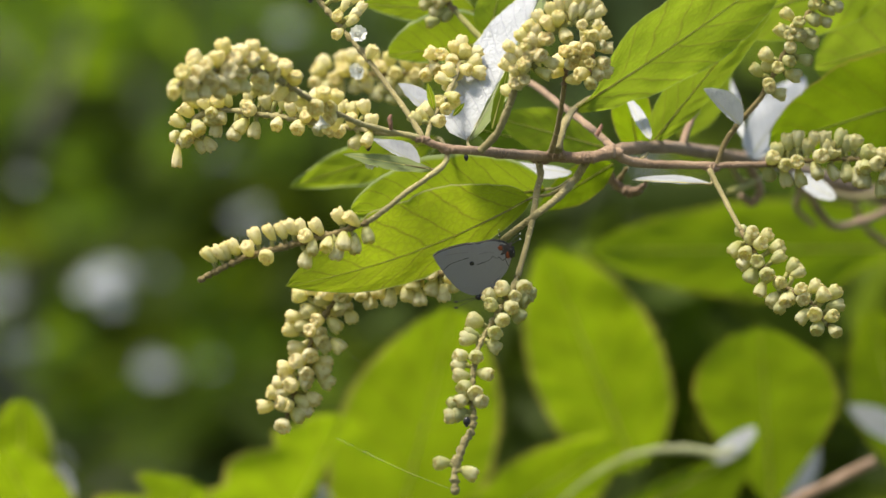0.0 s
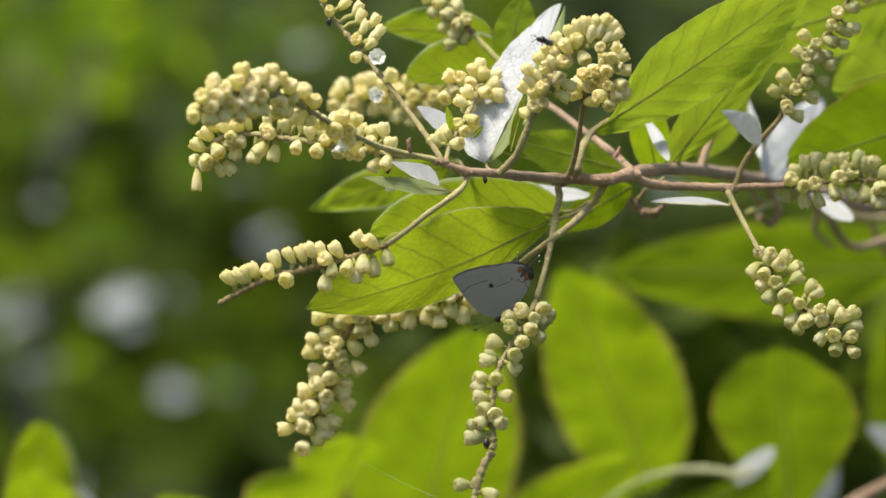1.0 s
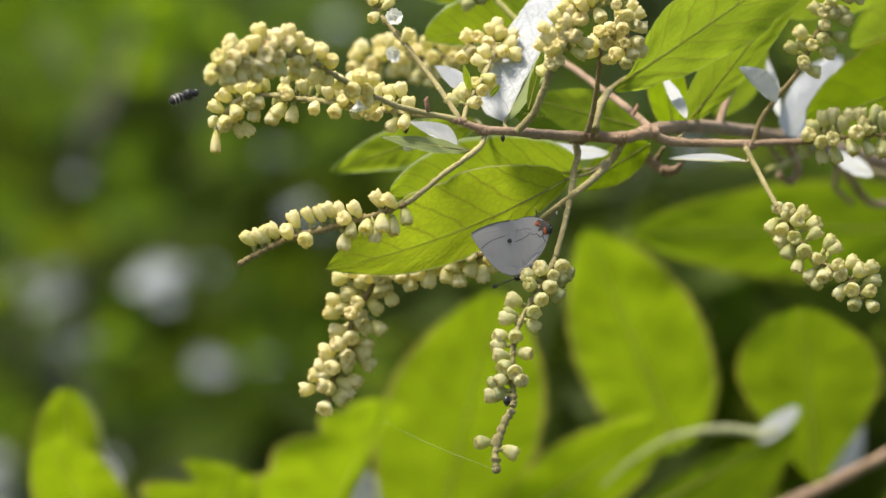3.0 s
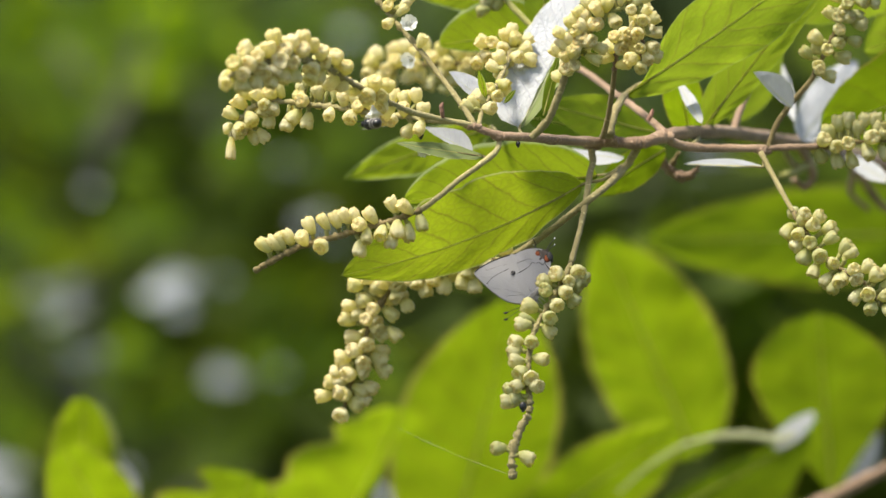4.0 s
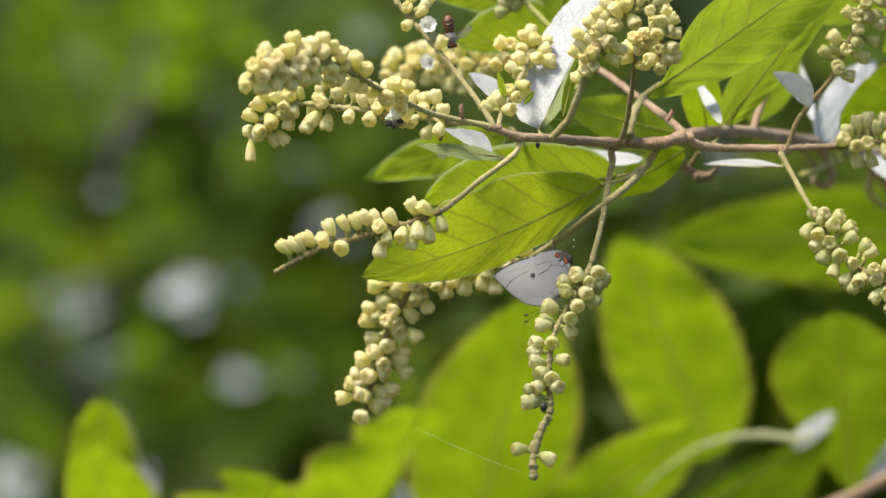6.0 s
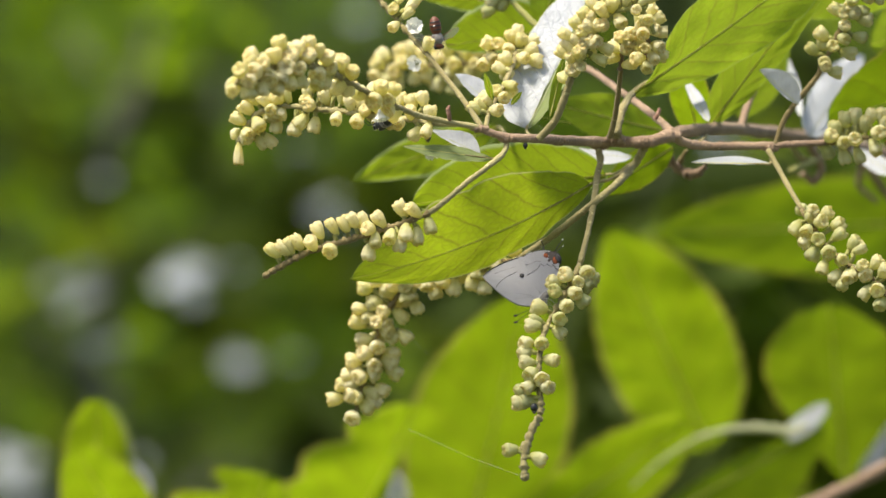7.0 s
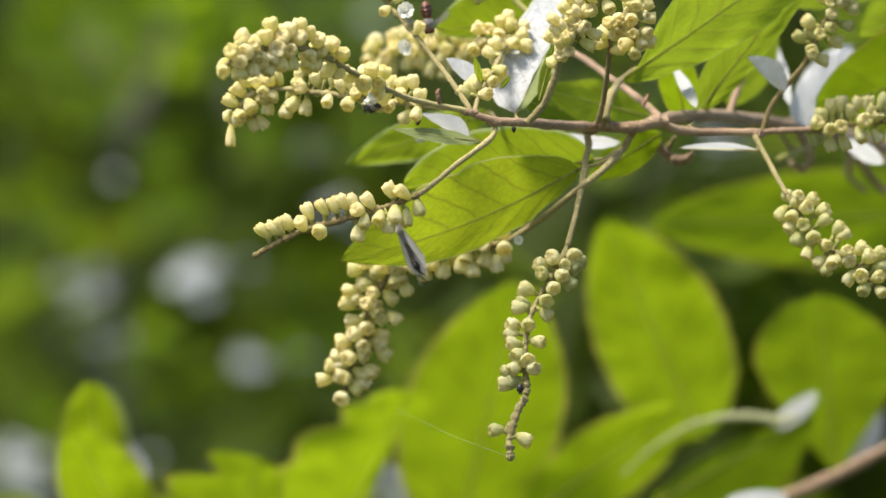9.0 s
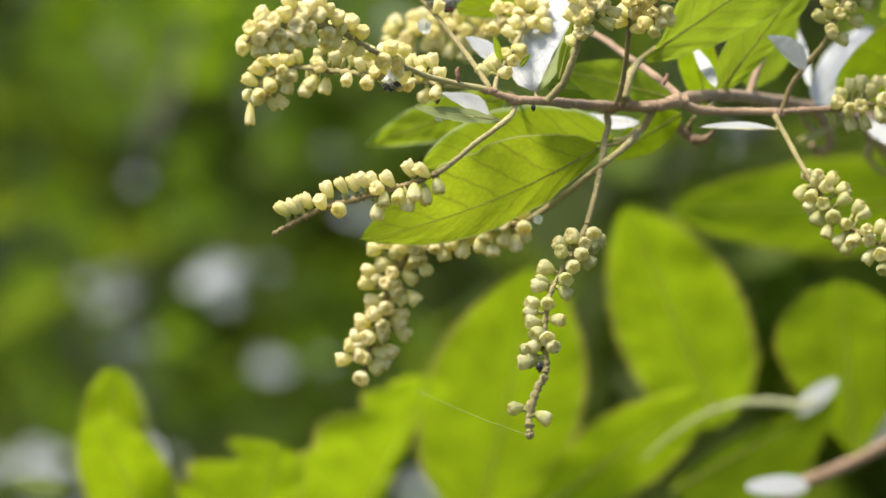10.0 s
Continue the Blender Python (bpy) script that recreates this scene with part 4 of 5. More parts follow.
# ---------------------------------------------------------------- the shrub behind
shrub = thing("shrub", "leafy green shrub behind the flowering branch", "shrub")
twig("stem", [(120.0, 420.0, -1530.0), (130.0, 415.0, -900.0), (100.0, 420.0, -400.0), (60.0, 450.0, -170.0), (22.0, 470.0, -96.0)], [14.0, 11.0, 8.0, 4.0, 2.0], BARK, shrub, "brown shrub stem", 12)
twig("side_stem", [(110.0, 420.0, -450.0), (-10.0, 440.0, -220.0), (-90.0, 480.0, -130.0), (-116.0, 512.0, -92.0)], [5.0, 4.0, 3.0, 0.8], BARK, shrub, "", 10)
twig('side_stem', [(150, 420, -190), (104, 370, -124), (84, 330, -97), (76.2, 320.0, -86.2), (91.0, 320.0, -79.5), (105.9, 320.0, -72.5), (126.6, 320.0, -61.9)], [4, 3.2, 2.1, 1.9, 1.9, 1.8, 1.6], BARK, shrub, '', 10, 0.25)
leaf(shrub, (82.1, 314.0, -83.5), (63.8, 306.0, -83.8), 3.2, 3.6, LEAF_SILVER, rib=0.4, tilt=-35, sharp=0.5, seed=74, rib_material=LEAF_SILVER)
leaf(shrub, (60.4, 470, -69.2), (30.9, 428, 1.4), 19.7, 22.5, LEAF_BACK, rib=0.55, sharp=0.75, seed=51, label='large bright green leaf glowing with light')
leaf(shrub, (-16.5, 450, -95.5), (3.8, 405, -17.4), 27.8, 24.3, LEAF_BACK, rib=0.55, sharp=0.7, seed=52, tilt=-14, label='large bright green leaf glowing with light')
leaf(shrub, (100.8, 420, -80.4), (95.6, 380, -23.3), 22.1, 22.8, LEAF_DEEP, rib=0.55, sharp=0.8, belly=1.75, seed=53, tilt=12)
# shade on this long leaf comes from the dimmer LEAF_DEEP colour
leaf(shrub, (156, 450, 0.5), (45.1, 460, -0.7), 18.5, 17.5, LEAF_DEEP, lobes=((1, 0.10, 0.20, 0.8),), rib=0.55, sharp=0.75, seed=54, tilt=26)
leaf(shrub, (146.3, 470, -68.9), (132.1, 440, -18.2), 12.6, 14.4, LEAF_DEEP, rib=0.55, sharp=0.7, seed=55, tilt=12)
leaf(shrub, (2, 424, -93), (52.6, 404, -58), 13.5, 15, LEAF_BACK, rib=0.55, seed=56, sharp=0.6, belly=1.15, tilt=-25)
leaf(shrub, (42.5, 384, -87), (93, 368, -60), 5.5, 18.5, LEAF_DEEP, rib=0.55, seed=57, tilt=-20)
twig('leaf_edge', [(34.1, 374, -77), (41.7, 372, -70.2), (51.8, 370, -63.7), (61.9, 368, -60.5), (72.8, 366, -59.8), (82, 364, -61.1), (87, 362, -59.9)], [0.3, 0.45, 0.65, 0.9, 1.2, 1.3, 1.1], LEAF_GREY, shrub, 'pale rolled edge of a leaf', 10, 0.25)
leaf(shrub, (80.9, 370, -63.3), (93.6, 366, -53.6), 3.0, 3.2, LEAF_SILVER, rib=0.55, tilt=20, sharp=0.5, seed=58, rib_material=LEAF_SILVER)
leaf(shrub, (-124.3, 416, -85.3), (-124.3, 397, -46.7), 3.0, 7.4, LEAF_GREY, rib=0.3, sharp=0.5, seed=72, rib_material=LEAF_GREY, label='pale felted leaf edge')
leaf(shrub, (-128.8, 416.0, -86.0), (-127.5, 389.0, -44.9), 10.6, 9.6, LEAF_BACK, rib=0.55, sharp=0.62, belly=1.1, seed=59, label='young upright leaf with a pale margin')
leaf(shrub, (-114.4, 410.0, -100.4), (-132.8, 375.0, -60.3), 14.0, 13.4, LEAF_BACK, rib=0.55, sharp=0.42, seed=60)
leaf(shrub, (-113.2, 416.0, -76.6), (-116.1, 389.0, -64.6), 2.2, 2.4, LEAF_SILVER, rib=0.3, seed=73, rib_material=LEAF_SILVER)
leaf(shrub, (-143.8, 416.0, -84.1), (-160.2, 389.0, -79.7), 3.2, 3.5, LEAF_GREY, rib=0.4, seed=61)
leaf(shrub, (-60.1, 416.0, -105.7), (-29.7, 389.0, -49.9), 28.5, 4.0, LEAF_BACK, rib=0.55, seed=62, tilt=-30, wave=0.03, sharp=0.62, lobes=((1, 0.74, 0.05, 0.32), (1, 0.50, 0.03, 0.12), (1, 0.88, 0.03, 0.2)), label='large leaf with an uneven bitten margin')
leaf(shrub, (-89.8, 406.0, -109.5), (-75.8, 373.0, -69.3), 28.0, 13.0, LEAF_BACK, rib=0.55, seed=63, wave=0.03, sharp=0.4, lobes=((1, 0.80, 0.06, 0.5), (1, 0.55, 0.04, 0.14), (-1, 0.7, 0.05, 0.15)), label='large leaf with an uneven bitten margin')
leaf(shrub, (143.1, 420, -57.8), (124, 420, -48), 4.2, 4.2, LEAF_SILVER, rib=0.55, seed=66, rib_material=LEAF_SILVER)
leaf(shrub, (107.8, 500, -78.8), (118.1, 490, -59.1), 6.4, 6.1, LEAF_SILVER, rib=0.55, seed=71, rib_material=LEAF_SILVER)
leaf(shrub, (120.7, 360, -94.2), (136.5, 345, -73.5), 10.1, 10.1, LEAF_BACK, rib=0.55, seed=68)

# ---------------------------------------------------------------- far foliage
def leaf_cloud(name, material, label, clumps, seed, loose=1.0):
    """Loose foliage: folded pointed leaves about 9 cm long scattered in clumps (x, y, z, spread across, spread up, count, size)."""
    rnd = random.Random(seed)
    verts, faces = [], []
    for x, y, z, wide, high, count, big in clumps:
        for _ in range(count):
            at = Vector((rnd.gauss(x, wide), rnd.gauss(y, 0.18 * loose), rnd.gauss(z, high)))
            turn = Euler((1.1 + rnd.uniform(-0.8, 0.8) * loose, rnd.uniform(-0.7, 0.7) * loose, rnd.uniform(-3.14, 3.14) * loose)).to_matrix()
            size = rnd.uniform(0.035, 0.06) * big
            k = len(verts)
            for u, v, h in ((-1, 0, 0), (-0.45, 0.42, 0.12), (0.25, 0.40, 0.12), (1, 0, -0.1), (0.25, -0.40, 0.12), (-0.45, -0.42, 0.12), (-0.1, 0, 0)):
                verts.append(at + turn @ Vector((u, v, h)) * size)
            faces += [(k, k + 6, k + 1), (k + 1, k + 6, k + 2), (k + 2, k + 6, k + 3), (k + 3, k + 6, k + 4), (k + 4, k + 6, k + 5), (k + 5, k + 6, k)]
    me = bpy.data.meshes.new("mesh")
    me.from_pydata(verts, [], faces)
    me.materials.append(material)
    return tagged(new(name, me), label, "foliage", kind="stuff")


leaf_cloud('far_foliage', FAR_DEEP, 'blurred deep green thicket leaves in the distance', [(-0.225, 3.6, 1.538, 0.42, 0.28, 240, 1), (-0.053, 3.3, 1.508, 0.3, 0.24, 120, 1), (0.182, 3.8, 1.518, 0.45, 0.3, 160, 1), (-0.034, 3.4, 1.354, 0.5, 0.2, 140, 1), (0.239, 2.6, 1.411, 0.03, 0.12, 30, 1), (0, 5.2, 1.2, 1.6, 0.7, 1500, 1), (0.3, 4.6, 0.5, 1.4, 0.3, 500, 1)], 5)
# leaf clumps added behind the gaps to stand in for shadow there
leaf_cloud('inner_foliage', FAR_DEEP, 'deep green leaves added to darken the gaps in the shrub', [(0.089, 1.3, 1.441, 0.051, 0.029, 170, 1), (0.137, 1.2, 1.482, 0.02, 0.014, 40, 1)], 31)
# dark leaves added in the gaps as painted shade
leaf_cloud('inner_foliage', FAR_SHADE, 'leaves in a dark green painted as deep shade inside the shrub', [(0.066, 1.22, 1.510, 0.010, 0.010, 34, 0.4), (0.085, 1.25, 1.497, 0.008, 0.008, 18, 0.4), (0.050, 1.25, 1.511, 0.012, 0.01, 34, 0.4), (0.091, 1.25, 1.468, 0.009, 0.01, 34, 0.4), (0.119, 1.25, 1.467, 0.012, 0.006, 22, 0.4), (0.044, 1.20, 1.437, 0.005, 0.012, 16, 0.4)], 37)
leaf_cloud('far_foliage', FAR_MID, 'blurred distant leaves in a lighter green painted as sunlit', [(-0.215, 3.06, 1.659, 0.0206, 0.012, 24, 0.7), (-0.235, 3.3, 1.631, 0.0198, 0.0108, 20, 0.6), (-0.267, 3.54, 1.657, 0.0113, 0.0113, 8, 0.5), (-0.318, 3.18, 1.651, 0.0211, 0.0211, 20, 0.55), (-0.323, 3.42, 1.618, 0.0221, 0.0184, 20, 0.5), (-0.28, 3.06, 1.658, 0.0137, 0.0103, 10, 0.5), (-0.353, 3.3, 1.544, 0.0108, 0.0144, 7, 0.4), (-0.312, 3.54, 1.515, 0.0151, 0.0094, 12, 0.45), (-0.239, 3.18, 1.532, 0.0158, 0.0123, 15, 0.45), (-0.223, 3.42, 1.521, 0.0147, 0.0111, 10, 0.4), (-0.24, 3.06, 1.554, 0.0086, 0.0086, 5, 0.35), (-0.33, 3.3, 1.515, 0.009, 0.009, 5, 0.35), (-0.19, 3.54, 1.542, 0.0132, 0.0151, 10, 0.45), (-0.179, 3.18, 1.578, 0.0106, 0.0106, 7, 0.4)], 6, 0.7)
leaf_cloud('far_foliage', FAR_MID, 'blurred distant leaves in a lighter green painted as sunlit', [(-0.199, 3.42, 1.668, 0.0147, 0.0074, 10, 0.5), (-0.243, 3.06, 1.448, 0.0103, 0.0137, 8, 0.35), (-0.228, 3.3, 1.397, 0.0162, 0.009, 14, 0.4), (-0.184, 3.54, 1.445, 0.0083, 0.0094, 7, 0.35), (-0.16, 3.18, 1.417, 0.007, 0.0106, 7, 0.35), (-0.291, 3.42, 1.396, 0.0111, 0.0074, 5, 0.3), (-0.339, 3.06, 1.392, 0.0086, 0.0086, 7, 0.35), (-0.368, 3.3, 1.428, 0.009, 0.0144, 7, 0.35), (-0.293, 3.54, 1.465, 0.0057, 0.0151, 5, 0.3), (-0.196, 3.18, 1.359, 0.0106, 0.007, 5, 0.3), (-0.158, 3.42, 1.483, 0.0092, 0.0111, 7, 0.4), (-0.114, 3.06, 1.567, 0.0103, 0.0069, 7, 0.4), (-0.139, 3.3, 1.635, 0.0144, 0.0144, 7, 0.4), (-0.381, 3.54, 1.634, 0.0113, 0.0226, 10, 0.5)], 19, 0.7)
leaf_cloud('far_foliage', FAR_MID, 'blurred distant leaves in a lighter green painted as sunlit', [(-0.362, 3.18, 1.484, 0.007, 0.0106, 5, 0.4), (-0.252, 3.42, 1.493, 0.0055, 0.0055, 3, 0.3), (-0.255, 3.06, 1.421, 0.0069, 0.0052, 3, 0.3), (-0.135, 3.3, 1.431, 0.0054, 0.0054, 3, 0.3), (-0.08, 3.54, 1.409, 0.0075, 0.0075, 5, 0.3), (0.212, 3.54, 1.533, 0.0151, 0.0075, 7, 0.45), (-0.113, 3.42, 1.662, 0.0184, 0.0074, 10, 0.5)], 23, 0.7)
leaf_cloud('far_foliage', FAR_PALE, 'blurred silvery leaves catching the light', [(-0.199, 2.51, 1.483, 0.0044, 0.0060, 4, 0.30), (-0.118, 2.6, 1.534, 0.004, 0.016, 2, 0.19), (-0.11, 2.75, 1.510, 0.004, 0.010, 1, 0.2), (-0.213, 2.75, 1.466, 0.0036, 0.0036, 1, 0.2), (-0.3, 2.99, 1.482, 0.0053, 0.0068, 3, 0.2), (-0.27, 2.63, 1.463, 0.0049, 0.0049, 1, 0.18), (-0.189, 2.87, 1.426, 0.0044, 0.0033, 3, 0.2), (-0.251, 2.51, 1.443, 0.0054, 0.0054, 2, 0.17), (-0.328, 2.75, 1.362, 0.0107, 0.0057, 5, 0.3), (-0.336, 2.99, 1.337, 0.0113, 0.0038, 2, 0.28), (-0.174, 2.63, 1.482, 0.0035, 0.0035, 1, 0.14), (-0.135, 2.87, 1.55, 0.0037, 0.0095, 2, 0.16)], 7, 0.3)
leaf_cloud('far_foliage', FAR_PALE, 'blurred silvery leaves catching the light', [(-0.122, 2.51, 1.518, 0.0034, 0.0047, 1, 0.15), (-0.259, 2.75, 1.543, 0.0004, 0.0004, 1, 0.17), (-0.107, 2.87, 1.641, 0.0073, 0.0092, 1, 0.18), (-0.234, 2.51, 1.374, 0.0034, 0.0027, 1, 0.18), (-0.093, 2.75, 1.344, 0.005, 0.005, 2, 0.28), (0.08, 2.99, 1.565, 0.015, 0.0045, 3, 0.28), (0.12, 2.63, 1.553, 0.0104, 0.0035, 3, 0.26), (-0.149, 2.87, 1.425, 0.0011, 0.0011, 1, 0.12)], 20, 0.3)


def sapling(x, y, tall, seed):
    """A thin understorey tree: tapering trunk with forking limbs that carry the far leaves."""
    rnd = random.Random(seed)
    tree = thing("understorey_tree", "slender grey-barked young tree in the thicket behind", "tree", group="thicket trees", at=(x, y, 0))
    line = smooth_line([Vector((rnd.uniform(-0.06, 0.06) * n, rnd.uniform(-0.06, 0.06) * n, tall * n / 4 - 0.05 * (n == 0))) for n in range(5)], 5)
    part("trunk", tube(bmesh.new(), line, lambda s: 0.03 * (1 - 0.75 * s), 10, 0.3, seed), FAR_BARK, tree)
    for n in range(7):
        foot = line[int(len(line) * (0.35 + 0.09 * n))]
        a = n * 2.4 + seed
        out = Vector((math.cos(a), math.sin(a), 0.7))
        limb = smooth_line([foot, foot + out * 0.22, foot + out * 0.5 + Vector((0, 0, 0.05))], 5)
        part("limb", tube(bmesh.new(), limb, lambda s: 0.010 * (1 - 0.7 * s), 7, 0.3, n), FAR_BARK, tree)
    return tree


for n, (x, y, tall) in enumerate(((-0.75, 4.9, 2.6), (-0.33, 5.6, 2.9), (0.42, 5.0, 2.7), (0.95, 5.5, 2.4), (-1.4, 5.3, 2.5), (1.7, 4.9, 2.6))):
    sapling(x, y, tall, n)


def bare_stem():
    """A thin dead stem that leans through the thicket."""
    stem = thing("bare_stem", "thin grey bare stem leaning in the thicket", "stem", at=(-0.341, 3.2, 0))
    line = smooth_line([Vector((0.0, 0.2, -0.05)), Vector((0.02, 0.2, 0.7)), Vector((0.04, 0.15, 1.35)), Vector((0.060, 0.0, 1.563)), Vector((0.071, 0.0, 1.592)), Vector((0.085, 0.0, 1.627)), Vector((0.092, 0.0, 1.662)), Vector((0.13, 0.02, 1.95))], 6)
    part("stalk", tube(bmesh.new(), line, lambda s: 0.008 - 0.003 * s, 10, 0.3, 2.0), FAR_BARK, stem)
    part("twig", tube(bmesh.new(), smooth_line([line[20], line[20] + Vector((-0.03, 0.02, 0.06)), line[20] + Vector((-0.09, 0.04, 0.11))], 5), lambda s: 0.004 - 0.002 * s, 7, 0.3), FAR_BARK, stem)
    return stem


bare_stem()


def tree_line():
    """The dark wood that closes the view, a long uneven bank far behind."""
    bm = bmesh.new()
    grid = []
    for i in range(61):
        row = []
        for j in range(13):
            x, z = -30 + i, j * 0.55
            bulge = 1.2 * noise.noise(Vector((x * 0.5, z * 0.7, 3.0)))
            top = 1 + 0.25 * noise.noise(Vector((x * 0.4, 0, 9.0)))
            row.append(bm.verts.new((x, 9.5 + bulge + 0.02 * x * x, z * top - 0.1)))
        grid.append(row)
    for i in range(60):
        for j in range(12):
            bm.faces.new((grid[i][j], grid[i + 1][j], grid[i + 1][j + 1], grid[i][j + 1]))
    k = Nodes("distant_wood")
    co = k.object_space()
    n = k.noise(3.0, 5.0, co)
    mat = k.done(k.skin(k.ramp(n, [(0.3, (0.02, 0.035, 0.008)), (0.55, (0.05, 0.09, 0.015)), (0.75, (0.09, 0.14, 0.03))]), 0.9, k.bump(k.noise(9.0, 4.0, co), 1.0, 0.2)))
    return tagged(new("backdrop", mesh(bm, mat)), "dark green wood far behind", "trees", kind="structure")


tree_line()


# ---------------------------------------------------------------- insects


def flat_shape(outline, y, thick=0.00006):
    """A thin closed plate with the given outline (x, z in mm), gently bulged."""
    bm = bmesh.new()
    rim = [Vector((x * 0.001, 0, z * 0.001)) for x, z in outline]
    mid = sum(rim, Vector()) / len(rim)
    dense = smooth_line([*rim, rim[0]], 3)[:-1]
    for sign in (1, -1):
        rings = [[bm.verts.new(mid.lerp(p, f) + Vector((0, y + sign * thick + y * 0.5 * (1 - f * f) + 0.00012 * math.sin(8 * f + 0.9 * n) * f * (1 - f), 0))) for n, p in enumerate(dense)] for f in (1.0, 0.75, 0.5, 0.25)]
        tip = bm.verts.new(mid + Vector((0, y * 1.5 + sign * thick, 0)))
        for a, b in zip(rings, rings[1:]):
            for n in range(len(dense)):
                m = (n + 1) % len(dense)
                bm.faces.new((a[n], a[m], b[m], b[n]))
        for n in range(len(dense)):
            bm.faces.new((rings[-1][n], rings[-1][(n + 1) % len(dense)], tip))
    return bm


def stripe(points, width, y):
    """A raised line of dark scales on a wing."""
    line = smooth_line([Vector((x * 0.001, y, z * 0.001)) for x, z in points], 4)
    return tube(bmesh.new(), line, lambda s: width * 0.001, 6)


def blob(at, radii, rings=10, seg=14, rough=0.0):
    """An egg-shaped body piece; at and radii in mm."""
    bm = bmesh.new()
    bmesh.ops.create_uvsphere(bm, u_segments=seg, v_segments=rings, radius=1.0)
    for v in bm.verts:
        v.co *= 1 + rough * noise.noise(v.co * 3.0)
        v.co = (Vector(at) + Vector((v.co.x * radii[0], v.co.y * radii[1], v.co.z * radii[2]))) * 0.001
    return bm


def thread(points, radius):
    return tube(bmesh.new(), smooth_line([Vector(p) * 0.001 for p in points], 4), lambda s: radius * 0.001 * (1 - 0.4 * s), 6)


def build_butterfly():
    bug = thing("butterfly", "pale grey hairstreak butterfly with orange tail spots", "butterfly")
    wings = []
    for sign in (-1, 1):
        y = sign * 0.00022
        wing = part("wing", flat_shape([(1.96, 1.68), (-1.4, 0.7), (-4.49, 2.1), (-7.15, 4.77), (-9.25, 7.71), (-10.8, 10.23), (-11.36, 11.36), (-10.23, 12.2), (-7.85, 13.18), (-5.05, 14.02), (-2.8, 14.44), (-1.4, 14.44), (-0.7, 10.8), (0.56, 6.31)], y), WING, bug, "pale grey forewing with a dark line")
        part("hindwing", flat_shape([(2.24, 1.54), (3.65, 3.08), (5.33, 5.19), (6.87, 7.43), (7.71, 9.67), (8.13, 11.64), (7.85, 13.32), (6.31, 14.72), (4.49, 15.21), (2.8, 15.28), (1.12, 15.0), (-0.42, 14.44), (-1.68, 14.44), (-1.68, 10.8), (-1.4, 6.59), (-0.42, 3.08)], y * 1.9), WING, wing, "pale grey hindwing")
        out = y * 1.9 + sign * 0.00022
        part("wing_line", stripe([(-8.83, 7.57), (-7.29, 8.97), (-5.61, 9.81), (-3.93, 10.37), (-2.66, 10.8)], 0.085, y + sign * 0.00012), BLACK, wing)
        part("wing_line", stripe([(-8.41, 11.36), (-6.45, 11.78), (-4.49, 12.06), (-2.8, 12.2)], 0.07, y + sign * 0.00010), WING_GREY, wing)
        part("wing_line", stripe([(-0.5, 9.1), (0.28, 9.39), (1.68, 9.95), (2.66, 10.51), (3.36, 11.36), (4.21, 10.8), (5.05, 11.08), (5.75, 10.23), (6.45, 10.51), (7.01, 9.25), (7.43, 8.55)], 0.08, out), BLACK, wing)
        part("wing_line", stripe([(-0.28, 11.92), (1.12, 12.2), (2.52, 12.48), (3.65, 12.2)], 0.09, out), WING_GREY, wing)
        part("wing_edge", stripe([(-11.22, 11.36), (-10.09, 12.2), (-7.85, 13.18), (-5.05, 14.02), (-2.8, 14.44), (-0.42, 14.58), (2.8, 15.35), (4.49, 15.28), (6.31, 14.79), (7.85, 13.46), (8.27, 11.64)], 0.13, y * 1.5), BLACK, wing, "dark wing margin")
        part("wing_edge", stripe([(-11.36, 11.36), (-10.8, 10.09), (-9.25, 7.57), (-7.15, 4.63), (-4.49, 1.96), (-1.4, 0.7)], 0.12, y), WING_GREY, wing)
        for x, z in ((-10.2, 10.2), (-7.6, 6.2), (-4.8, 3.4), (-8.6, 12.2)):
            part("wing_vein", stripe([(1.2, 2.6), (0.45 * x + 0.2, 0.5 * z + 1.6), (x, z)], 0.055, y + sign * 0.00011), WING, wing)
        for x, z in ((7.2, 9.4), (6.0, 6.9), (2.2, 14.6), (-0.6, 13.6)):
            part("wing_vein", stripe([(1.6, 3.4), (0.5 * x + 0.5, 0.5 * z + 1.8), (x, z)], 0.055, out - sign * 0.00005), WING, wing)
        part("wing_spot", blob((-1.82, out * 1000, 9.39), (0.6, 0.12, 0.55)), BLACK, wing)
        part("tail_patch", blob((6.31, out * 1000 - sign * 0.12, 12.48), (1.95, 0.12, 1.75), rough=0.7), SMOKE, wing, "smoky patch round the tail spots")
        part("tail_spot", blob((5.19, out * 1000, 13.46), (0.52, 0.15, 0.55), rough=0.8), RED, wing, "orange-red tail spot")
        part("tail_spot", blob((7.15, out * 1000, 11.64), (0.5, 0.15, 0.8), rough=0.8), RED, wing, "orange-red tail spot")
        part("tail_lobe", blob((7.99, sign * 0.7, 12.2), (0.8, 0.35, 1.2), rough=0.5), BLACK, wing, "black tail lobe")
        part("tail_tip", blob((8.41, sign * 0.8, 12.48), (0.16, 0.2, 0.3)), WHITE, wing)
        for a, b, c in (((902, 426), (912, 416), (921, 410)), ((884, 419), (884, 410), (882, 403))):
            pts = [((x - 848) * 0.1402, sign * (0.8 + 0.5 * n), -(z - 527) * 0.1402) for n, (x, z) in enumerate((a, b, c))]
            part("tail", thread(pts, 0.14), BLACK, wing, "thin black tail")
        part("tail_tip", blob(pts[-1], (0.1, 0.1, 0.1)), WHITE, wing)
        part("tail_tip", blob(((920 - 848) * 0.1402, sign * 1.8, -(410 - 527) * 0.1402), (0.18, 0.15, 0.18)), WHITE, wing)
        wings.append(wing)
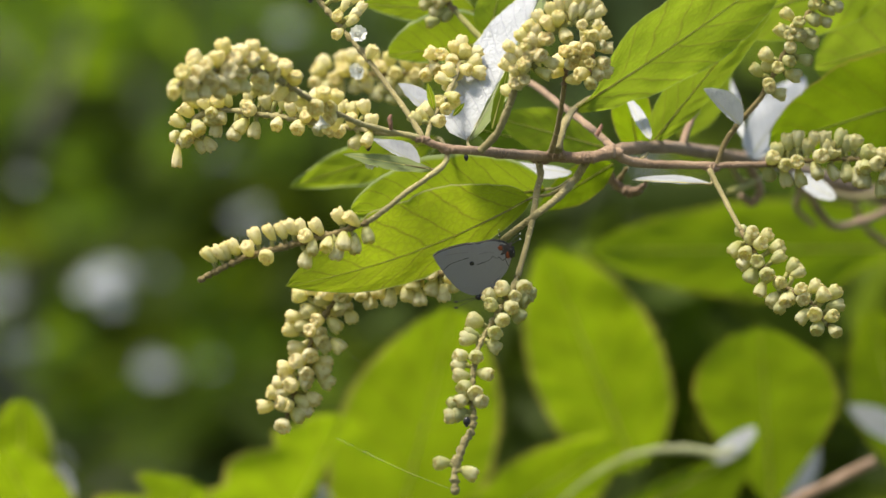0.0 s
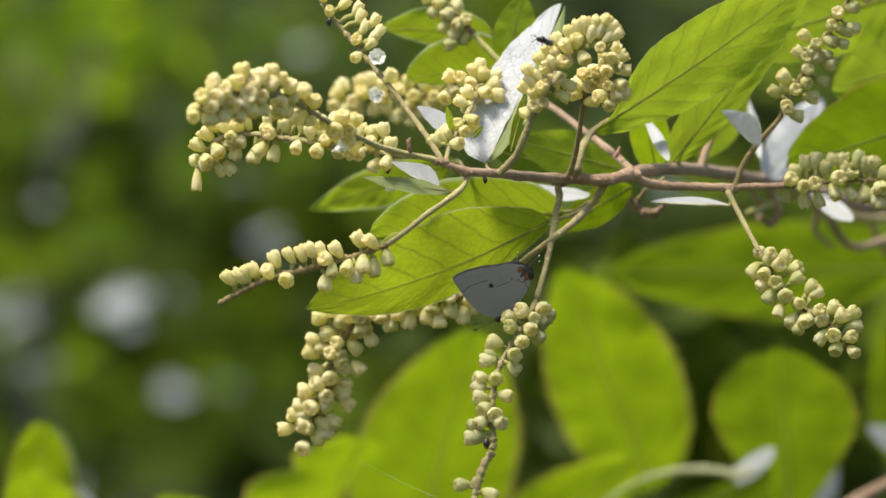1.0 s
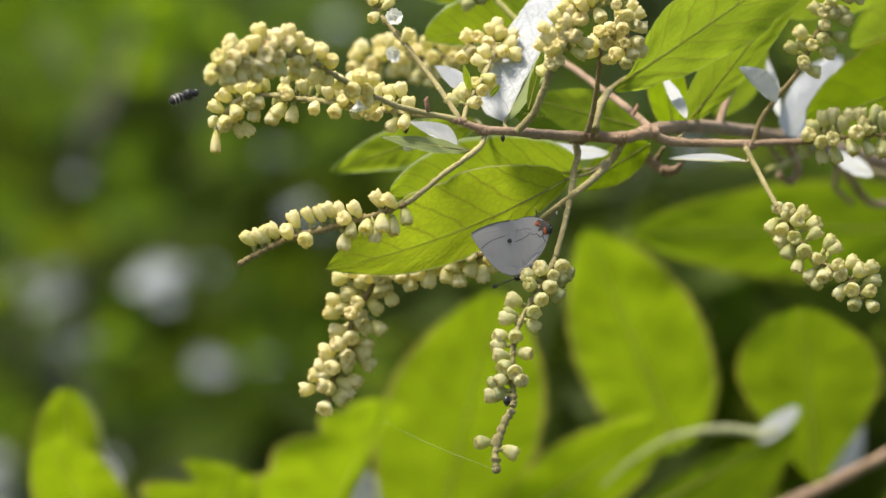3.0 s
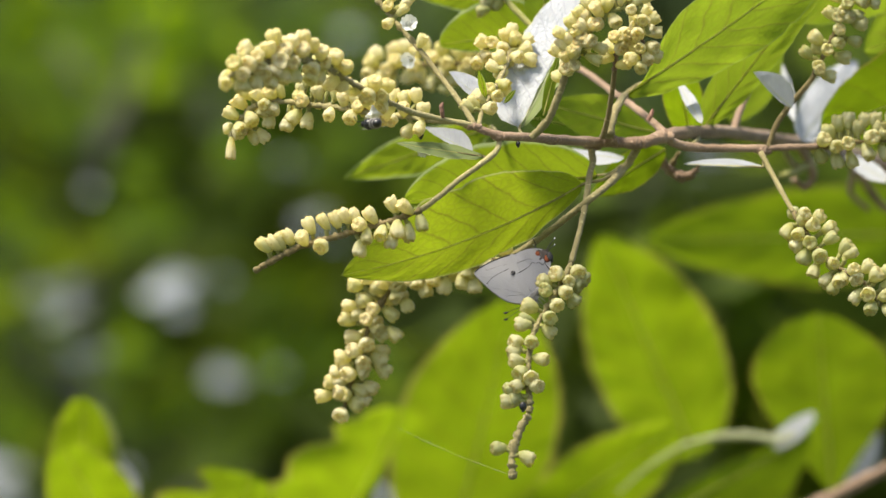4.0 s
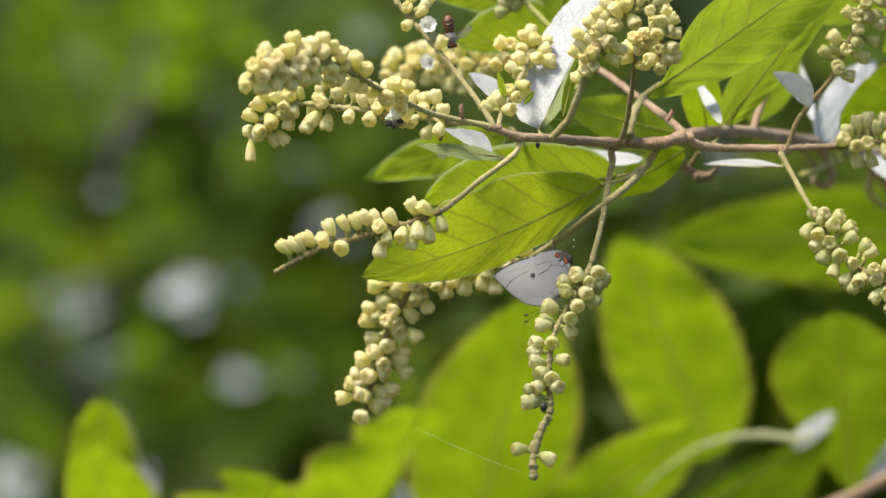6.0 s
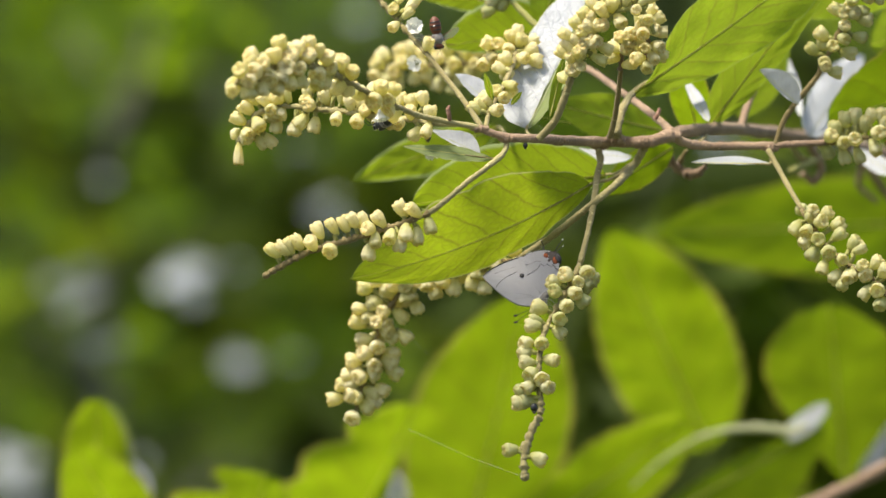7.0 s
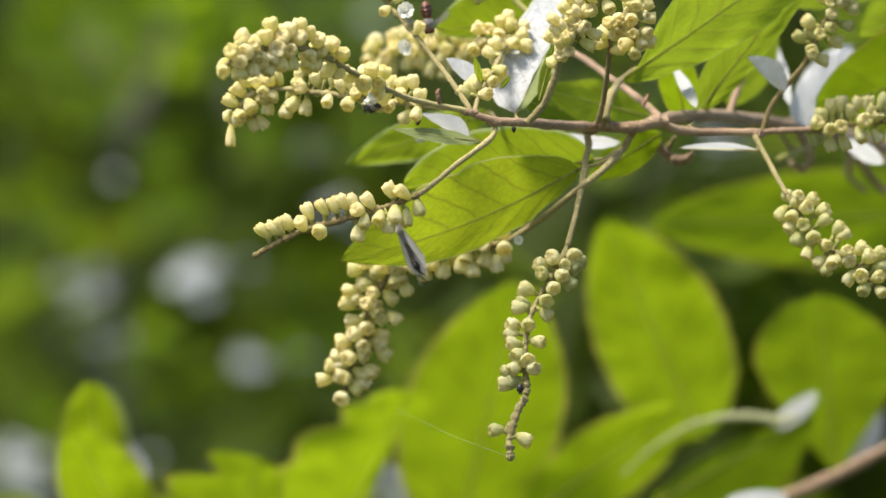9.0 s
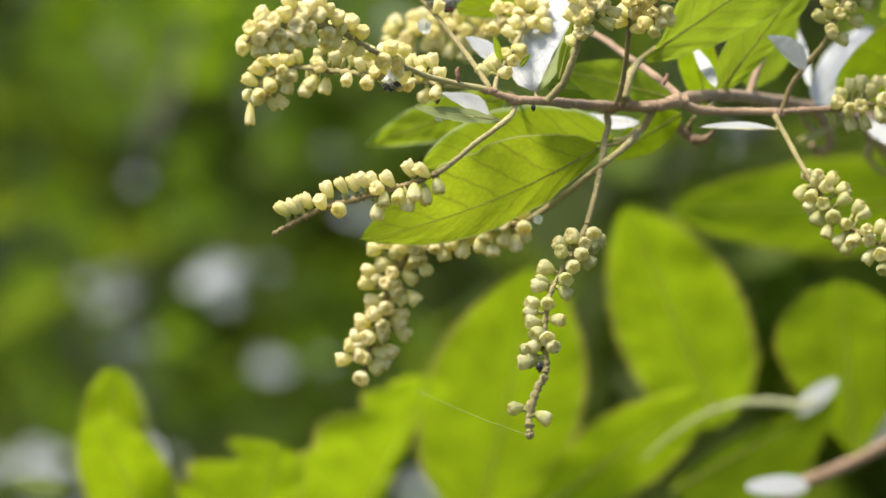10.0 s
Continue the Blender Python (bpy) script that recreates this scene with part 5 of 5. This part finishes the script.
    part("abdomen", blob((3.6, 0, 3.2), (1.15, 1.0, 1.0)), FUR_GREY, bug, "grey furry abdomen")
    part("abdomen", tube(bmesh.new(), [Vector((1.5, 0, 1.3)) * 0.001, Vector((3.4, 0, 3.4)) * 0.001, Vector((5.4, 0, 6.4)) * 0.001], lambda s: (1.2 - 0.7 * s) * 0.001, 10), FUR_GREY, bug)
    part("thorax", blob((1.6, 0, 1.3), (1.4, 1.1, 1.3), rough=0.15), FUR_GREY, bug, "grey furry thorax")
    part("head", blob((-0.1, 0, 0.1), (0.85, 0.9, 0.75), rough=0.1), BLACK, bug, "small dark head")
    part("eye", blob((-0.3, -0.6, 0.2), (0.4, 0.3, 0.45)), SHELL, bug)
    part("eye", blob((-0.3, 0.6, 0.2), (0.4, 0.3, 0.45)), SHELL, bug)
    for sign in (-1, 1):
        part("antenna", thread([(-0.5, sign * 0.3, 0), (-3.0, sign * 1.0, -0.9), (-5.6, sign * 1.8, -1.9)], 0.10), BLACK, bug)
        part("antenna_club", blob((-5.7, sign * 1.85, -1.95), (0.6, 0.2, 0.28)), BLACK, bug)
        for n in range(3):
            part("leg", thread([(1.0 + n * 0.6, sign * 0.8, 0.8 + n * 0.5), (2.2 + n * 0.7, sign * 1.6, 0.0 + n * 0.4), (3.0 + n * 0.8, sign * 1.2, -0.9 + n * 0.3)], 0.12), FUR_GREY, bug)
    return bug, wings


def build_insect(name, label, body, band, length, spread, fuzzy=False):
    """A small winged insect along +x; length of the abdomen in mm, spread: how far the wings stand off, in degrees."""
    bug = thing(name, label, "insect")
    fur = FUR_GREY if fuzzy else body
    part("abdomen", blob((-length * 0.55, 0, 0), (length * 0.55, length * 0.33, length * 0.31)), body, bug)
    for n in range(3):
        x = -length * (0.3 + 0.22 * n)
        r = length * 0.33 * (1 - ((x + length * 0.55) / (length * 0.55)) ** 2) ** 0.5 * 1.02
        part("band", tube(bmesh.new(), [Vector((x, 0, 0)) * 0.001, Vector((x - length * 0.07, 0, 0)) * 0.001], lambda s: r * 0.001, 14), band, bug)
    part("thorax", blob((length * 0.14, 0, 0.1), (length * 0.36, length * 0.34, length * 0.33), rough=0.15), fur, bug)
    part("head", blob((length * 0.56, 0, -0.1), (length * 0.17, length * 0.26, length * 0.22)), body, bug)
    for sign in (-1, 1):
        part("eye", blob((length * 0.60, sign * length * 0.2, 0), (length * 0.12, length * 0.1, length * 0.15)), SHELL, bug)
        part("antenna", thread([(length * 0.85, sign * 0.2, 0.2), (length * 1.05, sign * 0.6, 0.5), (length * 1.2, sign * 0.9, 0.1)], 0.07), BLACK, bug)
        wm = flat_shape([(0, 0), (-0.35 * length, 0.16 * length), (-0.95 * length, 0.26 * length), (-1.35 * length, 0.12 * length), (-1.25 * length, -0.08 * length), (-0.6 * length, -0.12 * length)], 0.00001, 0.00001)
        wing = part("wing", wm, LENSWING, bug, "clear smoky wing")
        wing.matrix_basis = Matrix.Translation((length * 0.0003, sign * length * 0.00025, length * 0.00025)) @ Matrix.Rotation(-sign * radians(spread), 4, "Z") @ Matrix.Rotation(radians(90), 4, "X")
        for n in range(3):
            x = length * (0.45 - 0.22 * n)
            part("leg", thread([(x, sign * length * 0.2, -length * 0.15), (x + (0.5 - n * 0.5), sign * length * 0.55, -length * 0.2), (x + (0.9 - n * 0.9), sign * length * 0.7, -length * 0.55)], 0.09), body, bug)
    return bug


butterfly, butterfly_wings = build_butterfly()
bee = build_insect("bee", "black bee with grey fur clinging to a flower", SHELL, WING_GREY, 4.4, 24)
fly = build_insect("wasp", "rusty red banded wasp with spread smoky wings", SHELL_RED, SHELL, 4.6, 62, True)
small_fly = build_insect("small_fly", "small dark fly with clear wings", SHELL, WING_GREY, 2.6, 25)


def beetle(at, size):
    ob = thing("beetle", "tiny shiny black beetle on the plant", "beetle", group="beetles", at=mm(at))
    part("body", blob((0, 0, 0), (size * 0.8, size * 0.75, size)), SHELL, ob)
    part("head", blob((0, -size * 0.2, -size * 0.95), (size * 0.4, size * 0.4, size * 0.35)), SHELL, ob)
    return ob


beetle((5.8, -26, -42.2), 1.15)
beetle((-18.5, -8, 25.6), 1.1)
# beetle shape added for a plain dark spot behind the curled spike
beetle((-42.9, -26, 39.4), .9)
beetle((-33.1, 6.0, 62.5), 1.0)
beetle((5.7, -14, 22.6), 0.75)


def silk(points, label):
    line = smooth_line([mm(p) for p in points], 8)
    return tagged(new("silk_thread", mesh(tube(bmesh.new(), line, lambda s: 0.000022, 5), SILK)), label, "spider silk", "silk threads")


silk([(-39, 11, -9.5), (-31.8, 20, -18.3), (-20.6, 36, -29.2)], "fine spider silk hanging from a leaf tip")
silk([(-27.4, 60, -48.5), (-11.9, 20, -54.7), (2.5, -28, -59)], "fine spider silk tied to a bare spike tip")


def motions():
    walk(butterfly, [
        (0.00, pose(0.00898, -0.00200, 1.48796, 22.0, -0.0, 0.0)),
        (2.40, pose(0.00898, -0.00200, 1.48796, 22.0, -0.0, 0.0)),
        (2.50, pose(0.00898, -0.00200, 1.48796, 22.0, -0.0, 18.0)),
        (2.70, pose(0.00898, -0.00200, 1.48796, 22.0, -0.0, 0.0)),
        (2.90, pose(0.00898, -0.00200, 1.48796, 8.0, -0.0, 0.0)),
        (3.20, pose(0.00842, -0.00200, 1.48683, -27.0, -1.8, 0.9)),
        (4.20, pose(0.00720, -0.00200, 1.48216, -27.4, -8.9, 4.6)),
        (7.20, pose(0.00720, -0.00200, 1.48216, -27.4, -8.9, 4.6)),
        (7.45, pose(0.00684, -0.00200, 1.48320, -27.0, -0.0, 0.0)),
        (7.60, pose(0.00684, -0.00200, 1.48320, -27.0, -0.0, 0.0)),
        (7.75, pose(0.00818, -0.00200, 1.48460, -30.3, 4.0, 22.0)),
        (8.00, pose(0.01091, -0.00200, 1.48539, -51.0, 23.2, 48.2)),
        (8.80, pose(0.01072, -0.00200, 1.48659, -51.0, 23.2, 48.2)),
        (8.90, pose(0.01052, -0.00200, 1.48710, -51.0, 23.2, 48.2)),
        (8.93, pose(0.00200, -0.01800, 1.49250, -89.1, 46.7, -0.7)),
        (8.97, pose(-0.01300, -0.01800, 1.49750, -139.4, 32.0, -61.9)),
        (9.00, pose(-0.02470, -0.01600, 1.50030, -154.9, 1.4, -89.4)),
        (9.20, pose(-0.02525, -0.01600, 1.50210, -154.9, 1.4, -89.4)),
        (9.64, pose(-0.02525, -0.01600, 1.50210, -154.9, 1.4, -89.4)),
        (9.67, pose(-0.02700, -0.02200, 1.50100, 116.9, -28.6, -62.7)),
        (9.70, pose(-0.02888, -0.03000, 1.49853, 26.8, -2.2, -32.0)),
        (9.80, pose(-0.08855, -0.04000, 1.51574, 9.8, 11.3, -15.6)),
        (9.90, pose(-0.14543, -0.05000, 1.53180, 9.7, 1.5, -17.3)),
        (10.00, pose(-0.18214, -0.06000, 1.54408, 9.7, 1.5, -17.3)),
    ])
    for wing, sign in zip(butterfly_wings, (-1, 1)):
        axis = Vector((5.4 - 1.5, 0, 6.4 - 1.3)).normalized()
        foot = Matrix.Translation(Vector((1.5, 0, 1.3)) * 0.001)
        rows = []
        for t, a in ((0, 0), (7.7, 0), (8.0, 0), (8.9, 0), (9.0, 9), (9.6, 9), (9.7, 55), (9.8, 15), (9.9, 60), (10.0, 20)):
            rows.append((t, foot @ Matrix.Rotation(radians(a * sign), 4, axis) @ foot.inverted()))
        walk(wing, rows)
    walk(bee, [
        (0.00, pose(-0.04238, -0.01400, 1.59487, -7.1, -18.7, 21.2)),
        (1.40, pose(-0.05052, -0.01400, 1.58954, -7.1, -18.7, 21.2)),
        (1.60, pose(-0.04129, -0.01400, 1.56174, -7.1, -18.7, 21.2)),
        (1.80, pose(-0.02637, -0.01400, 1.55183, -7.1, -18.7, 21.2)),
        (2.00, pose(-0.01329, -0.01400, 1.57346, -7.1, -18.7, 21.2)),
        (2.20, pose(-0.02953, -0.01400, 1.55922, -7.1, -18.7, 21.2)),
        (2.30, pose(-0.01951, -0.01400, 1.55862, -7.1, -18.7, 21.2)),
        (2.40, pose(-0.01933, -0.01400, 1.55618, -7.1, -18.7, 21.2)),
        (2.50, pose(-0.03855, -0.01400, 1.55895, -7.1, -18.7, 21.2)),
        (2.60, pose(-0.03724, -0.01400, 1.54873, -7.1, -18.7, 21.2)),
        (2.70, pose(-0.05174, -0.01400, 1.53874, -7.1, -18.7, 21.2)),
        (2.80, pose(-0.05543, -0.01400, 1.52060, -7.1, -18.7, 21.2)),
        (2.90, pose(-0.02999, -0.01400, 1.50975, -7.1, -18.7, 21.2)),
        (3.00, pose(-0.07274, -0.01400, 1.53418, -7.1, -18.7, 21.2)),
        (3.20, pose(-0.05711, -0.01400, 1.53496, -7.1, -18.7, 21.2)),
        (3.60, pose(-0.04333, -0.01400, 1.52157, -7.1, -18.7, 21.2)),
        (4.10, pose(-0.02972, -0.01200, 1.52910, 165.0, 10.0, 115.0)),
        (10.00, pose(-0.02972, -0.01200, 1.52910, 165.0, 10.0, 115.0)),
    ])
    walk(fly, [
        (0.00, pose(0.03036, 0.00400, 1.60711, -115.0, 82.0, 0.0)),
        (4.30, pose(0.00425, 0.00400, 1.58071, -115.0, 82.0, 0.0)),
        (4.50, pose(-0.01119, 0.00400, 1.54721, -115.0, 82.0, 0.0)),
        (4.60, pose(-0.01247, 0.00400, 1.54928, -115.0, 82.0, 0.0)),
        (4.90, pose(-0.01553, 0.00400, 1.55090, -115.0, 82.0, 0.0)),
        (10.00, pose(-0.01553, 0.00400, 1.55090, -115.0, 82.0, 0.0)),
    ])
    walk(small_fly, [
        (0.00, pose(0.01321, -0.03200, 1.58842, -7.1, -18.7, -158.8)),
        (0.40, pose(0.01137, -0.03200, 1.57307, -7.1, -18.7, -158.8)),
        (0.60, pose(0.01946, -0.03200, 1.55597, -7.1, -18.7, -158.8)),
        (0.75, pose(0.02004, -0.03200, 1.55646, -7.1, -18.7, -158.8)),
        (1.55, pose(0.02004, -0.03200, 1.55646, -7.1, -18.7, -158.8)),
        (1.80, pose(0.00185, -0.03600, 1.57382, -7.1, -18.7, -158.8)),
        (10.00, pose(-0.01007, -0.03600, 1.58556, -7.1, -18.7, -158.8)),
    ])


motions()
